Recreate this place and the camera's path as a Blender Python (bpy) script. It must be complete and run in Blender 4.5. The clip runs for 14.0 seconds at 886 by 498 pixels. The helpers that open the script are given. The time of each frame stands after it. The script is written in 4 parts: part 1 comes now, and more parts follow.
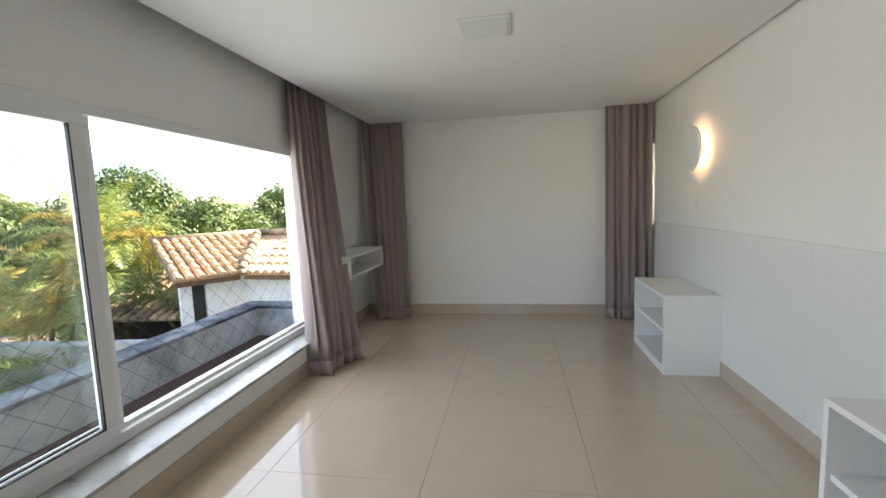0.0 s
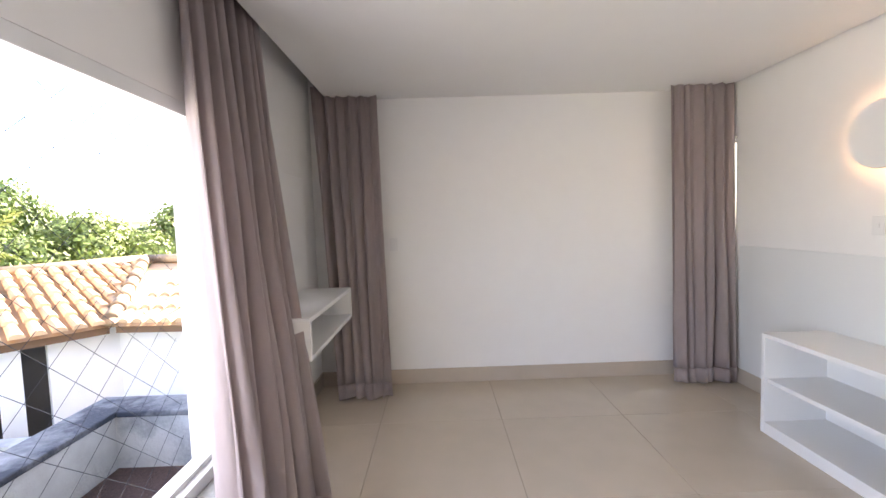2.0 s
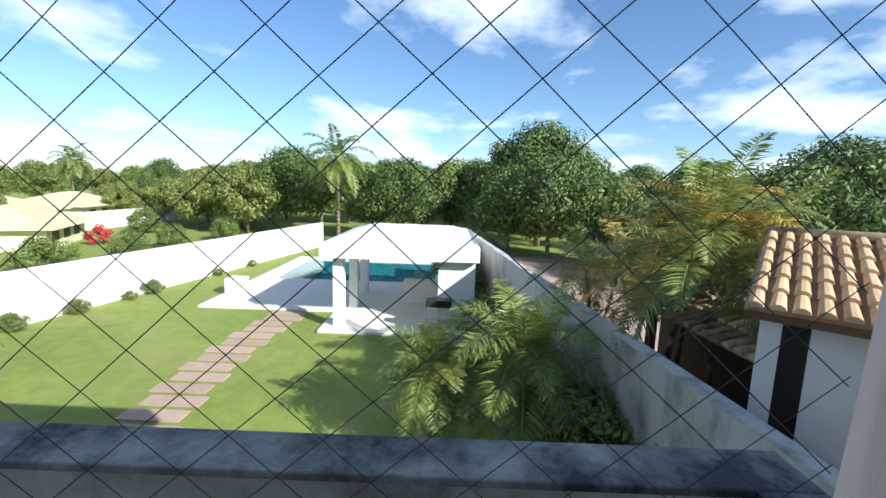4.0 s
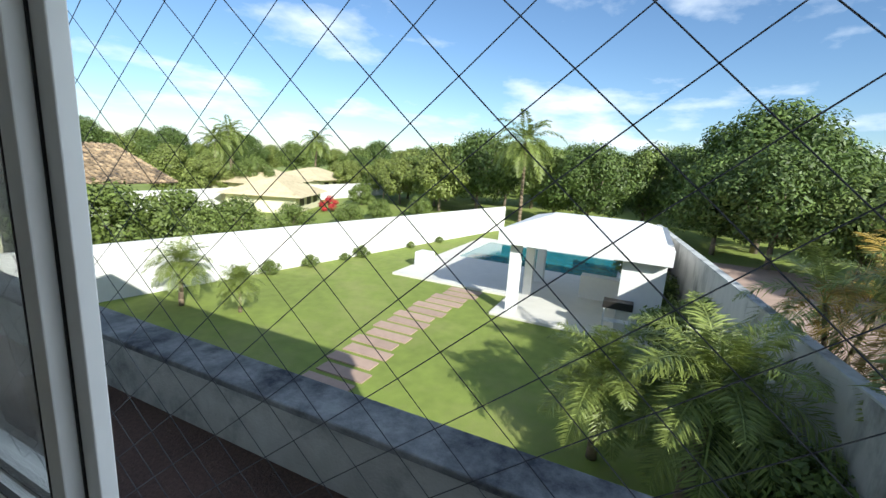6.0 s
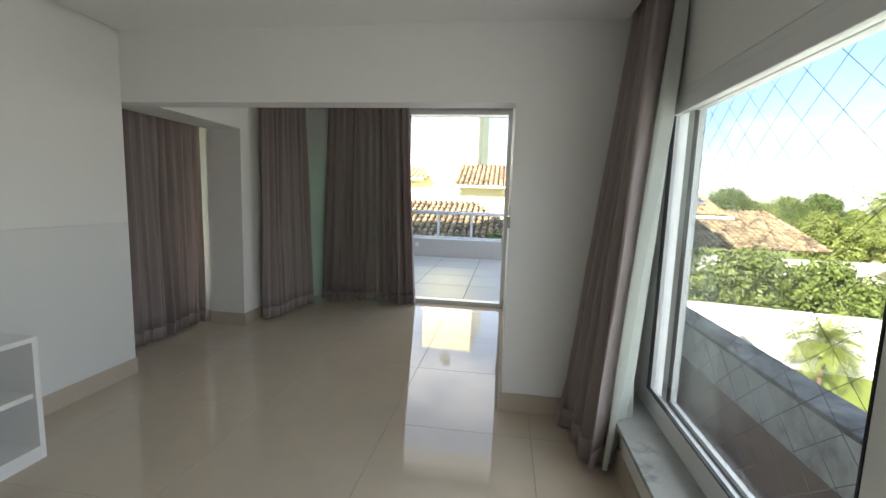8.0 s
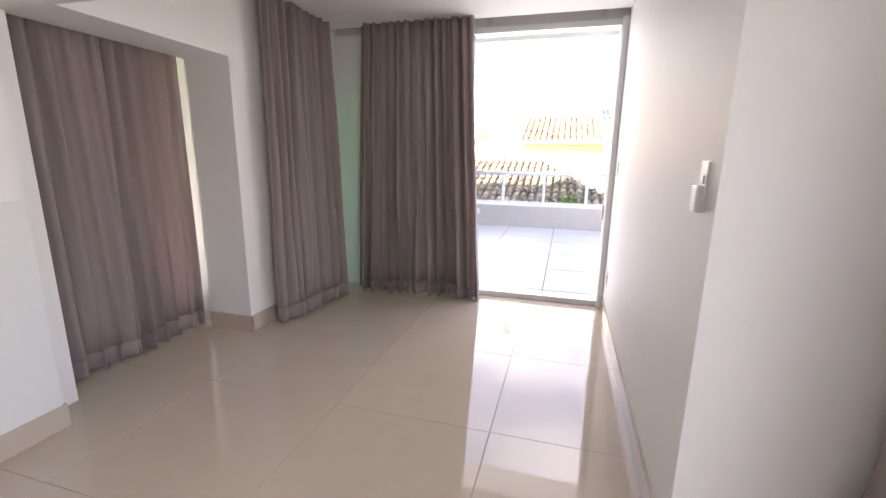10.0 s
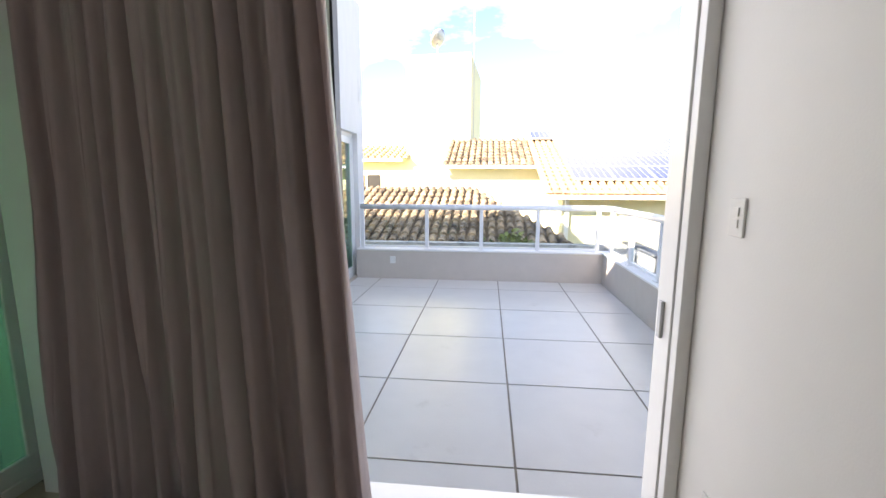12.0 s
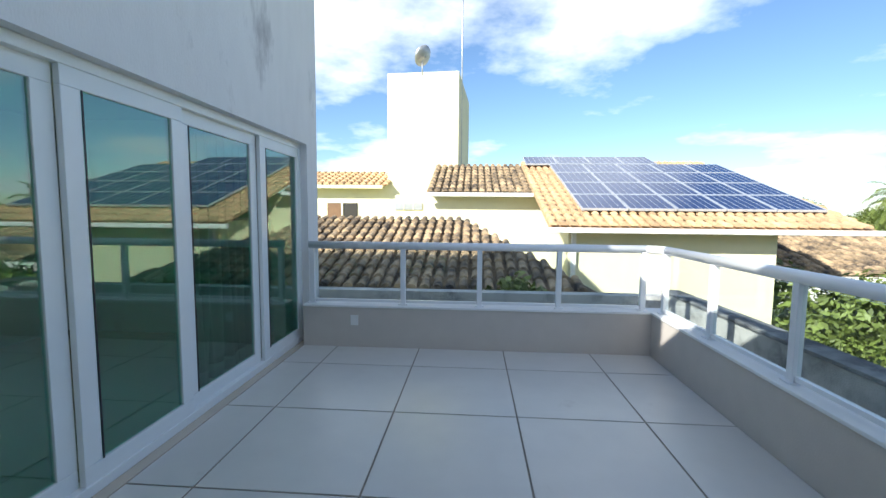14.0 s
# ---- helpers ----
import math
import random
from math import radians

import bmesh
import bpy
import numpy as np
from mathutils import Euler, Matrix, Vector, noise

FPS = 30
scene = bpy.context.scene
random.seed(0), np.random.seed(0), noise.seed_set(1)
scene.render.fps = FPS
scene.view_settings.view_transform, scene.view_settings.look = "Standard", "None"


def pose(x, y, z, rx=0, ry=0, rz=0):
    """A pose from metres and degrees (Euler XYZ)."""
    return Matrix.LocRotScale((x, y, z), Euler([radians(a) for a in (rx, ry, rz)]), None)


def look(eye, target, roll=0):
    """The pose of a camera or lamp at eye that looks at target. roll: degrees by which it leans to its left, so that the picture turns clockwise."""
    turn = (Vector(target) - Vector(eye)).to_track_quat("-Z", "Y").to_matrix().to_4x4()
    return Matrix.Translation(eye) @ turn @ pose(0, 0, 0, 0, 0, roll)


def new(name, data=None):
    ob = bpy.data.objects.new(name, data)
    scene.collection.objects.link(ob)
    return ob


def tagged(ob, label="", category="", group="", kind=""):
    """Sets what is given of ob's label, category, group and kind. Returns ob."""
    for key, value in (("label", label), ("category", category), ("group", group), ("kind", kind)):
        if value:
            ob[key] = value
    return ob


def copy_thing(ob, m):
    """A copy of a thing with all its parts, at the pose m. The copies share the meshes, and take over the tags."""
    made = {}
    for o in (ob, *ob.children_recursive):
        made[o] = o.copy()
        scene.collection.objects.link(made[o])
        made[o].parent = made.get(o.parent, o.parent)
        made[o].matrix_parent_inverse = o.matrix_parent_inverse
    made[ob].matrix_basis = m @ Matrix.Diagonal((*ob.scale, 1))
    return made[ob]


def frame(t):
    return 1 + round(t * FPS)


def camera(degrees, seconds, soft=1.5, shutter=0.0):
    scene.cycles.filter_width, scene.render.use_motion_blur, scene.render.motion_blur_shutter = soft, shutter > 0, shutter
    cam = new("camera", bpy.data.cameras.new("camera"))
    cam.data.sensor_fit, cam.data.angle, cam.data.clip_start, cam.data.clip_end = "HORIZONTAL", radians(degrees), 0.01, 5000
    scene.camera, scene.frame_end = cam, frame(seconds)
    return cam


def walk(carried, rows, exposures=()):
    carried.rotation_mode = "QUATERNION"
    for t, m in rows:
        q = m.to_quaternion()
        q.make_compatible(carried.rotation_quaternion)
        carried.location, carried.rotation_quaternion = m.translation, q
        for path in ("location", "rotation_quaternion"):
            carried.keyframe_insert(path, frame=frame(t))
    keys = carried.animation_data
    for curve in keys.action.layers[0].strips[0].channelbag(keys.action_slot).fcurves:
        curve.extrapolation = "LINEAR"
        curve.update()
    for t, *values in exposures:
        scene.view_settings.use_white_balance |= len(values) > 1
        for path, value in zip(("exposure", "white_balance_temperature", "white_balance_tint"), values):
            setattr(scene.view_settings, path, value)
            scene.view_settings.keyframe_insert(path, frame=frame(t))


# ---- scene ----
cam = camera(92.4, 14.0)
PATH = [
    (0, (-0.13, -0.387, 1.499), (-0.468, 1.573, 1.29), -2.1),
    (0.5, (-0.473, -0.003, 1.479), (-0.577, 1.984, 1.28), -2.2),
    (0.7, (-0.579, 0.16, 1.479), (-0.599, 2.143, 1.221), -2.2),
    (1, (-0.703, 0.443, 1.481), (-0.616, 2.433, 1.293), -2.2),
    (1.5, (-0.898, 0.961, 1.484), (-0.737, 2.945, 1.287), -2.1),
    (2, (-1.086, 1.421, 1.496), (-1.064, 3.416, 1.365), -1.8),
    (2.5, (-1.199, 1.858, 1.504), (-1.939, 3.716, 1.482), -0.0),
    (3, (-1.303, 2.259, 1.498), (-2.781, 3.604, 1.409), 0.7),
    (3.5, (-1.475, 2.566, 1.472), (-3.346, 3.26, 1.335), 1.6),
    (4, (-1.65, 2.741, 1.451), (-3.628, 2.722, 1.155), 1.9),
    (4.1, (-1.67, 2.748, 1.45), (-3.639, 2.656, 1.117), 1.9),
    (6.5, (-1.705, 2.719, 1.579), (-3.285, 1.558, 1.186), 3.6),
    (7, (-1.563, 2.597, 1.526), (-2.693, 0.997, 1.119), 2.5),
    (7.5, (-1.380, 2.461, 1.475), (-1.856, 0.555, 1.100), 2.2),
    (7.8, (-1.337, 2.403, 1.472), (-1.386, 0.425, 1.18), 1.9),
    (8, (-1.336, 2.412, 1.473), (-1.054, 0.446, 1.233), 1.9),
    (8.2, (-1.336, 2.374, 1.475), (-0.742, 0.48, 1.23), 1.7),
    (10.3, (-0.866, 0.606, 1.439), (-0.366, -1.281, 1.001), 0.7),
    (10.5, (-0.82, 0.379, 1.44), (-0.402, -1.531, 1.017), -0.3),
    (11, (-0.716, -0.299, 1.447), (-0.371, -2.239, 1.105), -0.1),
    (11.5, (-0.654, -0.993, 1.446), (-0.387, -2.948, 1.116), -0.3),
    (12, (-0.611, -1.684, 1.461), (-0.405, -3.65, 1.154), 0.2),
    (12.5, (-0.561, -2.28, 1.44), (-0.417, -4.251, 1.136), 0.2),
    (13, (-0.535, -2.777, 1.436), (-0.398, -4.752, 1.157), 0.4),
    (13.5, (-0.481, -3.195, 1.451), (-0.405, -5.18, 1.223), 0.5),
    (14, (-0.446, -3.558, 1.462), (-0.305, -5.546, 1.292), 0.5),
]
# ---- exposure of the clip's camera ----
EXPO = [(0.0, 2.45, 6900, 14), (1.5, 3.2, 6900, 25), (2.4, 3.3, 6900, 26), (2.75, 1.9, 6800, 12), (3.1, 1.45, 6100, 6), (3.5, 1.25, 6000, 6), (4.0, 0.75, 5900, 7), (6.6, 0.6, 6300, 6),
        (7.1, 0.95, 6700, 8), (7.6, 1.5, 6800, 9), (8.2, 2.15, 7000, 12), (10.3, 3.05, 7100, 28), (11.3, 3.15, 7100, 28), (11.8, 2.5, 7300, 22),
        (12.2, 2.0, 6900, 18), (12.6, 1.5, 6600, 14), (13.4, 1.05, 6200, 8), (14.0, 0.97, 6200, 8)]
walk(cam, [(t, look(eye, target, roll)) for t, eye, target, roll in PATH], EXPO)

# ---- world, sun ----
SUN = Vector((0.54, 0.68, 0.5)).normalized()
world = bpy.data.worlds.new("sky")
scene.world = world
world.use_nodes = True
wn, wl = world.node_tree.nodes, world.node_tree.links
bg = wn["Background"]
sky = wn.new("ShaderNodeTexSky")
sky.sky_type, sky.sun_disc = "NISHITA", False
sky.sun_elevation, sky.sun_rotation = math.asin(SUN.z), math.atan2(SUN.x, SUN.y)
coord = wn.new("ShaderNodeTexCoord")
sep = wn.new("ShaderNodeSeparateXYZ")
wl.new(coord.outputs["Generated"], sep.inputs[0])
up = wn.new("ShaderNodeMath"); up.operation = "ADD"; up.inputs[1].default_value = 0.18
wl.new(sep.outputs["Z"], up.inputs[0])
flat = wn.new("ShaderNodeVectorMath"); flat.operation = "DIVIDE"
wl.new(coord.outputs["Generated"], flat.inputs[0]); wl.new(up.outputs[0], flat.inputs[1])
cn = wn.new("ShaderNodeTexNoise")
cn.inputs["Scale"].default_value, cn.inputs["Detail"].default_value, cn.inputs["Roughness"].default_value = 1.05, 9, 0.55
drift = wn.new("ShaderNodeVectorMath"); drift.operation = "ADD"
drift.inputs[1].default_value = (3.7, 1.9, 0.6)
wl.new(flat.outputs[0], drift.inputs[0]); wl.new(drift.outputs[0], cn.inputs["Vector"])
cr = wn.new("ShaderNodeValToRGB")
cr.color_ramp.elements[0].position, cr.color_ramp.elements[1].position = 0.50, 0.64
cr.color_ramp.elements[0].color, cr.color_ramp.elements[1].color = (0, 0, 0, 1), (0.85, 0.85, 0.85, 1)
wl.new(cn.outputs["Fac"], cr.inputs[0])
cm = wn.new("ShaderNodeMix"); cm.data_type = "RGBA"
cm.inputs[7].default_value = (8.0, 8.4, 9.0, 1)
wl.new(cr.outputs[0], cm.inputs[0]); wl.new(sky.outputs[0], cm.inputs[6])
wl.new(cm.outputs[2], bg.inputs["Color"])
sky.dust_density, sky.ozone_density, sky.air_density = 0.3, 4.0, 1.0
bg.inputs["Strength"].default_value = 0.10
sun = new("sun", bpy.data.lights.new("sun", "SUN"))
sun.data.energy, sun.data.angle, sun.data.color = 5.0, radians(0.5), (1.0, 0.94, 0.84)
sun.matrix_world = look(SUN * 30, (0, 0, 0))


def daylight(name, x, y, z, rz, w, h, watts, colour):
    """The sky's light entering through an opening: an area lamp filling it, shining inwards."""
    la = bpy.data.lights.new(name, "AREA")
    la.shape, la.size, la.size_y, la.energy, la.color = "RECTANGLE", w, h, watts, colour
    ob = new(name, la)
    ob.matrix_world = pose(x, y, z, 90, 0, rz)
    return ob


daylight("window_daylight", -2.435, 1.69, 1.18, -90, 3.7, 1.66, 10.0, (0.92, 0.97, 1.0))
daylight("door_daylight", -0.15, -3.50, 1.31, 0, 2.4, 2.5, 5.0, (0.96, 0.98, 1.0))


# ---- materials ----
def material(name, base, rough=0.5, vary=0.06, scale=6.0, bump=0.0, bump_scale=60.0, metal=0.0, second=None, where=(0.45, 0.65),
             big=1.2, stretch=(1, 1, 1), spec=0.5, per_piece=0.0, sheen=0.0, translucent=0.0):
    """Principled material: a base colour varied by two noises, optional stains of a second colour, optional bump."""
    m = bpy.data.materials.new(name)
    m.use_nodes = True
    n, l = m.node_tree.nodes, m.node_tree.links
    b = n["Principled BSDF"]
    tc = n.new("ShaderNodeTexCoord")
    mp = n.new("ShaderNodeMapping")
    mp.inputs["Scale"].default_value = stretch
    geo = n.new("ShaderNodeNewGeometry")
    l.new(geo.outputs["Position"], mp.inputs["Vector"])
    fine = n.new("ShaderNodeTexNoise")
    fine.inputs["Scale"].default_value, fine.inputs["Detail"].default_value = scale, 6
    l.new(mp.outputs[0], fine.inputs["Vector"])
    wide = n.new("ShaderNodeTexNoise")
    wide.inputs["Scale"].default_value, wide.inputs["Detail"].default_value = big, 4
    l.new(mp.outputs[0], wide.inputs["Vector"])
    add = n.new("ShaderNodeMath"); add.operation = "ADD"
    l.new(fine.outputs["Fac"], add.inputs[0]); l.new(wide.outputs["Fac"], add.inputs[1])
    rng = n.new("ShaderNodeMapRange")
    rng.inputs["From Min"].default_value, rng.inputs["From Max"].default_value = 0.6, 1.4
    rng.inputs["To Min"].default_value, rng.inputs["To Max"].default_value = 1 - vary, 1 + vary
    l.new(add.outputs[0], rng.inputs["Value"])
    hsv = n.new("ShaderNodeHueSaturation")
    hsv.inputs["Color"].default_value = (*base, 1)
    value = rng.outputs[0]
    if per_piece:
        info = n.new("ShaderNodeObjectInfo")
        island = n.new("ShaderNodeNewGeometry")
        s1 = n.new("ShaderNodeMath"); s1.operation = "ADD"
        l.new(info.outputs["Random"], s1.inputs[0]); l.new(island.outputs["Random Per Island"], s1.inputs[1])
        fr = n.new("ShaderNodeMath"); fr.operation = "FRACT"
        l.new(s1.outputs[0], fr.inputs[0])
        r2 = n.new("ShaderNodeMapRange")
        r2.inputs["To Min"].default_value, r2.inputs["To Max"].default_value = 1 - per_piece, 1 + per_piece
        l.new(fr.outputs[0], r2.inputs["Value"])
        mu = n.new("ShaderNodeMath"); mu.operation = "MULTIPLY"
        l.new(value, mu.inputs[0]); l.new(r2.outputs[0], mu.inputs[1])
        value = mu.outputs[0]
    l.new(value, hsv.inputs["Value"])
    colour = hsv.outputs[0]
    if second:
        st = n.new("ShaderNodeTexNoise")
        st.inputs["Scale"].default_value, st.inputs["Detail"].default_value, st.inputs["Roughness"].default_value = big * 2.2, 9, 0.68
        l.new(mp.outputs[0], st.inputs["Vector"])
        rp = n.new("ShaderNodeValToRGB")
        rp.color_ramp.elements[0].position, rp.color_ramp.elements[1].position = where
        l.new(st.outputs["Fac"], rp.inputs[0])
        mx = n.new("ShaderNodeMix"); mx.data_type = "RGBA"
        mx.inputs[7].default_value = (*second, 1)
        l.new(rp.outputs[0], mx.inputs[0]); l.new(colour, mx.inputs[6])
        colour = mx.outputs[2]
    l.new(colour, b.inputs["Base Color"])
    b.inputs["Roughness"].default_value, b.inputs["Metallic"].default_value = rough, metal
    b.inputs["Specular IOR Level"].default_value = spec
    if sheen:
        b.inputs["Sheen Weight"].default_value = sheen
    if bump:
        bn = n.new("ShaderNodeTexNoise")
        bn.inputs["Scale"].default_value, bn.inputs["Detail"].default_value = bump_scale, 5
        l.new(mp.outputs[0], bn.inputs["Vector"])
        bu = n.new("ShaderNodeBump")
        bu.inputs["Strength"].default_value, bu.inputs["Distance"].default_value = bump, 0.01
        l.new(bn.outputs["Fac"], bu.inputs["Height"]); l.new(bu.outputs[0], b.inputs["Normal"])
    if translucent:
        tr = n.new("ShaderNodeBsdfTranslucent")
        l.new(colour, tr.inputs["Color"])
        ms = n.new("ShaderNodeMixShader")
        ms.inputs[0].default_value = translucent
        l.new(b.outputs[0], ms.inputs[1]); l.new(tr.outputs[0], ms.inputs[2])
        l.new(ms.outputs[0], n["Material Output"].inputs["Surface"])
    return m


def glass(name, tint, gloss=0.09):
    """Thin pane: see-through tint with a mirror gloss by Fresnel."""
    m = bpy.data.materials.new(name)
    m.use_nodes = True
    n, l = m.node_tree.nodes, m.node_tree.links
    n.remove(n["Principled BSDF"])
    t, g, mix, lw = (n.new(k) for k in ("ShaderNodeBsdfTransparent", "ShaderNodeBsdfGlossy", "ShaderNodeMixShader", "ShaderNodeLayerWeight"))
    t.inputs["Color"].default_value = (*tint, 1)
    g.inputs["Roughness"].default_value = 0.0
    lw.inputs["Blend"].default_value = 0.5
    pw = n.new("ShaderNodeMath"); pw.operation = "POWER"; pw.inputs[1].default_value = 4.0
    l.new(lw.outputs["Facing"], pw.inputs[0])
    sc = n.new("ShaderNodeMapRange")
    sc.inputs["To Min"].default_value, sc.inputs["To Max"].default_value = gloss, 0.85
    l.new(pw.outputs[0], sc.inputs["Value"])
    l.new(sc.outputs[0], mix.inputs[0]); l.new(t.outputs[0], mix.inputs[1]); l.new(g.outputs[0], mix.inputs[2])
    l.new(mix.outputs[0], n["Material Output"].inputs["Surface"])
    return m


def lamp_material(name, colour, strength):
    m = bpy.data.materials.new(name)
    m.use_nodes = True
    b = m.node_tree.nodes["Principled BSDF"]
    b.inputs["Base Color"].default_value = (*colour, 1)
    b.inputs["Emission Color"].default_value = (*colour, 1)
    b.inputs["Emission Strength"].default_value = strength
    return m


M_WALL = material("white_wall_paint", (0.80, 0.795, 0.77), 0.55, 0.015, 9, 0.05, 140)
M_CEIL = material("ceiling_paint", (0.80, 0.795, 0.775), 0.7, 0.012, 6)
M_TILE = material("beige_porcelain", (0.54, 0.465, 0.37), 0.04, 0.05, 5, per_piece=0.012, spec=0.7, big=0.8)
M_GROUT = material("floor_grout", (0.30, 0.26, 0.21), 0.85, 0.15, 20)
M_BASE = material("beige_baseboard", (0.50, 0.43, 0.35), 0.12, 0.05, 6)
M_WHITE = material("white_lacquer", (0.80, 0.80, 0.78), 0.28, 0.012, 4)
M_PANEL = material("headboard_laminate", (0.72, 0.73, 0.71), 0.4, 0.012, 4)
M_FRAME = material("white_window_frame", (0.76, 0.77, 0.76), 0.32, 0.03, 5)
M_RUBBER = material("black_gasket", (0.012, 0.013, 0.014), 0.5, 0.1, 20)
M_SILL = material("grey_marble", (0.42, 0.43, 0.42), 0.22, 0.15, 7, second=(0.16, 0.18, 0.17), where=(0.52, 0.72), big=2.5)
M_CURTAIN = material("taupe_curtain", (0.47, 0.40, 0.385), 0.85, 0.06, 40, 0.35, 420, stretch=(1, 1, 0.35), sheen=0.3, translucent=0.42)
M_SHEER = material("white_lining", (0.72, 0.75, 0.70), 0.8, 0.04, 20, translucent=0.35)
M_CONC = material("stained_concrete", (0.50, 0.51, 0.49), 0.85, 0.2, 9, 0.5, 60, second=(0.11, 0.125, 0.13), where=(0.50, 0.74), big=1.1)
M_CAP = material("mossy_parapet_top", (0.30, 0.31, 0.31), 0.9, 0.25, 10, 0.6, 50, second=(0.035, 0.042, 0.055), where=(0.36, 0.62), big=1.4)
M_RENDER = material("white_render_streaked", (0.70, 0.70, 0.70), 0.8, 0.05, 8, 0.25, 90, second=(0.20, 0.20, 0.215), where=(0.55, 0.76), big=0.8, stretch=(1, 1, 0.35))
M_GARDENWALL = material("white_garden_wall", (0.74, 0.73, 0.70), 0.85, 0.08, 5, 0.3, 50, second=(0.30, 0.29, 0.26), where=(0.60, 0.78), big=0.5, stretch=(1, 1, 0.4))
M_NWALL = material("weathered_wall", (0.50, 0.49, 0.46), 0.9, 0.12, 6, 0.3, 50, second=(0.13, 0.13, 0.12), where=(0.5, 0.7), big=0.55, stretch=(1, 1, 0.35))
M_GRASS = material("lawn", (0.20, 0.255, 0.045), 0.9, 0.25, 3.0, 0.8, 30, second=(0.27, 0.28, 0.09), where=(0.5, 0.75), big=0.14)
M_SOIL = material("red_gravel", (0.09, 0.055, 0.045), 0.95, 0.5, 55, 0.9, 90)
M_BLADE = material("grass_blades", (0.12, 0.20, 0.03), 0.8, 0.2, 1.0, per_piece=0.3)
M_TERR = material("pale_terrace_tile", (0.66, 0.63, 0.58), 0.3, 0.06, 4, 0.05, 60, per_piece=0.03, big=0.7, second=(0.44, 0.40, 0.34), where=(0.62, 0.85))
M_TGROUT = material("dirty_grout", (0.46, 0.41, 0.34), 0.95, 0.3, 25, second=(0.14, 0.11, 0.085), where=(0.5, 0.62), big=1.6)
M_PARA = material("taupe_parapet_paint", (0.55, 0.50, 0.45), 0.75, 0.05, 7, 0.15, 80)
M_WHITEOUT = material("white_outdoor_paint", (0.78, 0.78, 0.76), 0.6, 0.04, 6)
M_ALU = material("white_aluminium", (0.78, 0.79, 0.80), 0.3, 0.02, 5)
M_GLASS = glass("clear_glass", (0.975, 0.985, 0.98), 0.025)
M_GREEN = glass("green_glass", (0.42, 0.78, 0.66), 0.15)
M_RAILGLASS = glass("rail_glass", (0.94, 0.97, 0.96), 0.03)
M_NET = material("dark_net_cord", (0.02, 0.024, 0.035), 0.7, 0.1, 20)
M_CLAY = material("clay_tiles", (0.54, 0.36, 0.20), 0.9, 0.25, 4, 0.4, 50, second=(0.12, 0.09, 0.065), where=(0.55, 0.78), big=0.8, per_piece=0.18)
M_CLAYOLD = material("weathered_clay_tiles", (0.44, 0.32, 0.19), 0.92, 0.25, 4, 0.4, 50, second=(0.055, 0.045, 0.038), where=(0.42, 0.64), big=1.1, per_piece=0.30)
M_PALEROOF = material("pale_roof_tiles", (0.60, 0.50, 0.31), 0.9, 0.2, 5, 0.4, 40, second=(0.30, 0.22, 0.13), where=(0.55, 0.8), big=0.7)
M_YELLOW = material("pale_yellow_render", (0.72, 0.68, 0.47), 0.85, 0.04, 5, 0.15, 60)
M_PV = material("solar_cells", (0.022, 0.035, 0.10), 0.12, 0.12, 3, spec=0.6)
M_PVLINE = material("solar_busbar", (0.55, 0.58, 0.62), 0.35, 0.03, 4, metal=0.4)
M_BARK = material("grey_bark", (0.20, 0.16, 0.115), 0.95, 0.3, 8, 0.8, 30, stretch=(1, 1, 4))
M_PALMBARK = material("palm_trunk_fibre", (0.22, 0.165, 0.11), 0.95, 0.35, 12, 0.9, 25, stretch=(1, 1, 5))
M_LEAF = [material("leaf_%s" % k, c, 0.55, 0.25, 1.3, per_piece=0.4, big=0.4, translucent=0.2) for k, c in
          (("dark", (0.10, 0.15, 0.032)), ("mid", (0.145, 0.195, 0.042)), ("light", (0.20, 0.24, 0.055)))]
M_FROND = material("palm_leaflets", (0.22, 0.27, 0.065), 0.45, 0.2, 2, per_piece=0.3, translucent=0.25)
M_FRONDOLD = material("yellowed_palm_leaflets", (0.42, 0.30, 0.06), 0.5, 0.25, 2, per_piece=0.35, translucent=0.25)
M_RED = material("red_blossom", (0.45, 0.03, 0.035), 0.6, 0.2, 3, per_piece=0.3)
M_WATER = material("pool_water", (0.03, 0.19, 0.23), 0.06, 0.2, 2, 0.25, 6)
M_DECK = material("pale_stone_deck", (0.66, 0.64, 0.58), 0.7, 0.06, 3)
M_PAVER = material("pink_paving_slab", (0.42, 0.30, 0.235), 0.9, 0.12, 5, per_piece=0.1)
# near-black colour standing in for unlit rooms and the shade under the lean-to
M_SHADEDARK = material("painted_shade_dark", (0.03, 0.025, 0.02), 0.4, 0.2, 5)
M_WOOD = material("brown_shutter", (0.16, 0.085, 0.04), 0.6, 0.2, 8)
M_METAL = material("grey_metal", (0.42, 0.43, 0.44), 0.4, 0.1, 8, metal=0.6)
M_BLACK = material("black_metal", (0.025, 0.022, 0.02), 0.5, 0.2, 10)
M_PLASTIC = material("white_switch_plastic", (0.74, 0.74, 0.72), 0.3, 0.01, 5)
M_GLOW = lamp_material("sconce_glow", (1.0, 0.76, 0.48), 0.75)


# ---- mesh helpers ----
def box(bm, x0, x1, y0, y1, z0, z1, bevel=0.0):
    v = [bm.verts.new((x, y, z)) for x in sorted((x0, x1)) for y in sorted((y0, y1)) for z in sorted((z0, z1))]
    f = [bm.faces.new([v[i] for i in q]) for q in ((0, 1, 3, 2), (4, 6, 7, 5), (0, 4, 5, 1), (2, 3, 7, 6), (0, 2, 6, 4), (1, 5, 7, 3))]
    if bevel:
        edges = list({e for q in f for e in q.edges})
        bmesh.ops.bevel(bm, geom=edges, offset=bevel, segments=2, affect="EDGES", profile=0.5)
    return bm


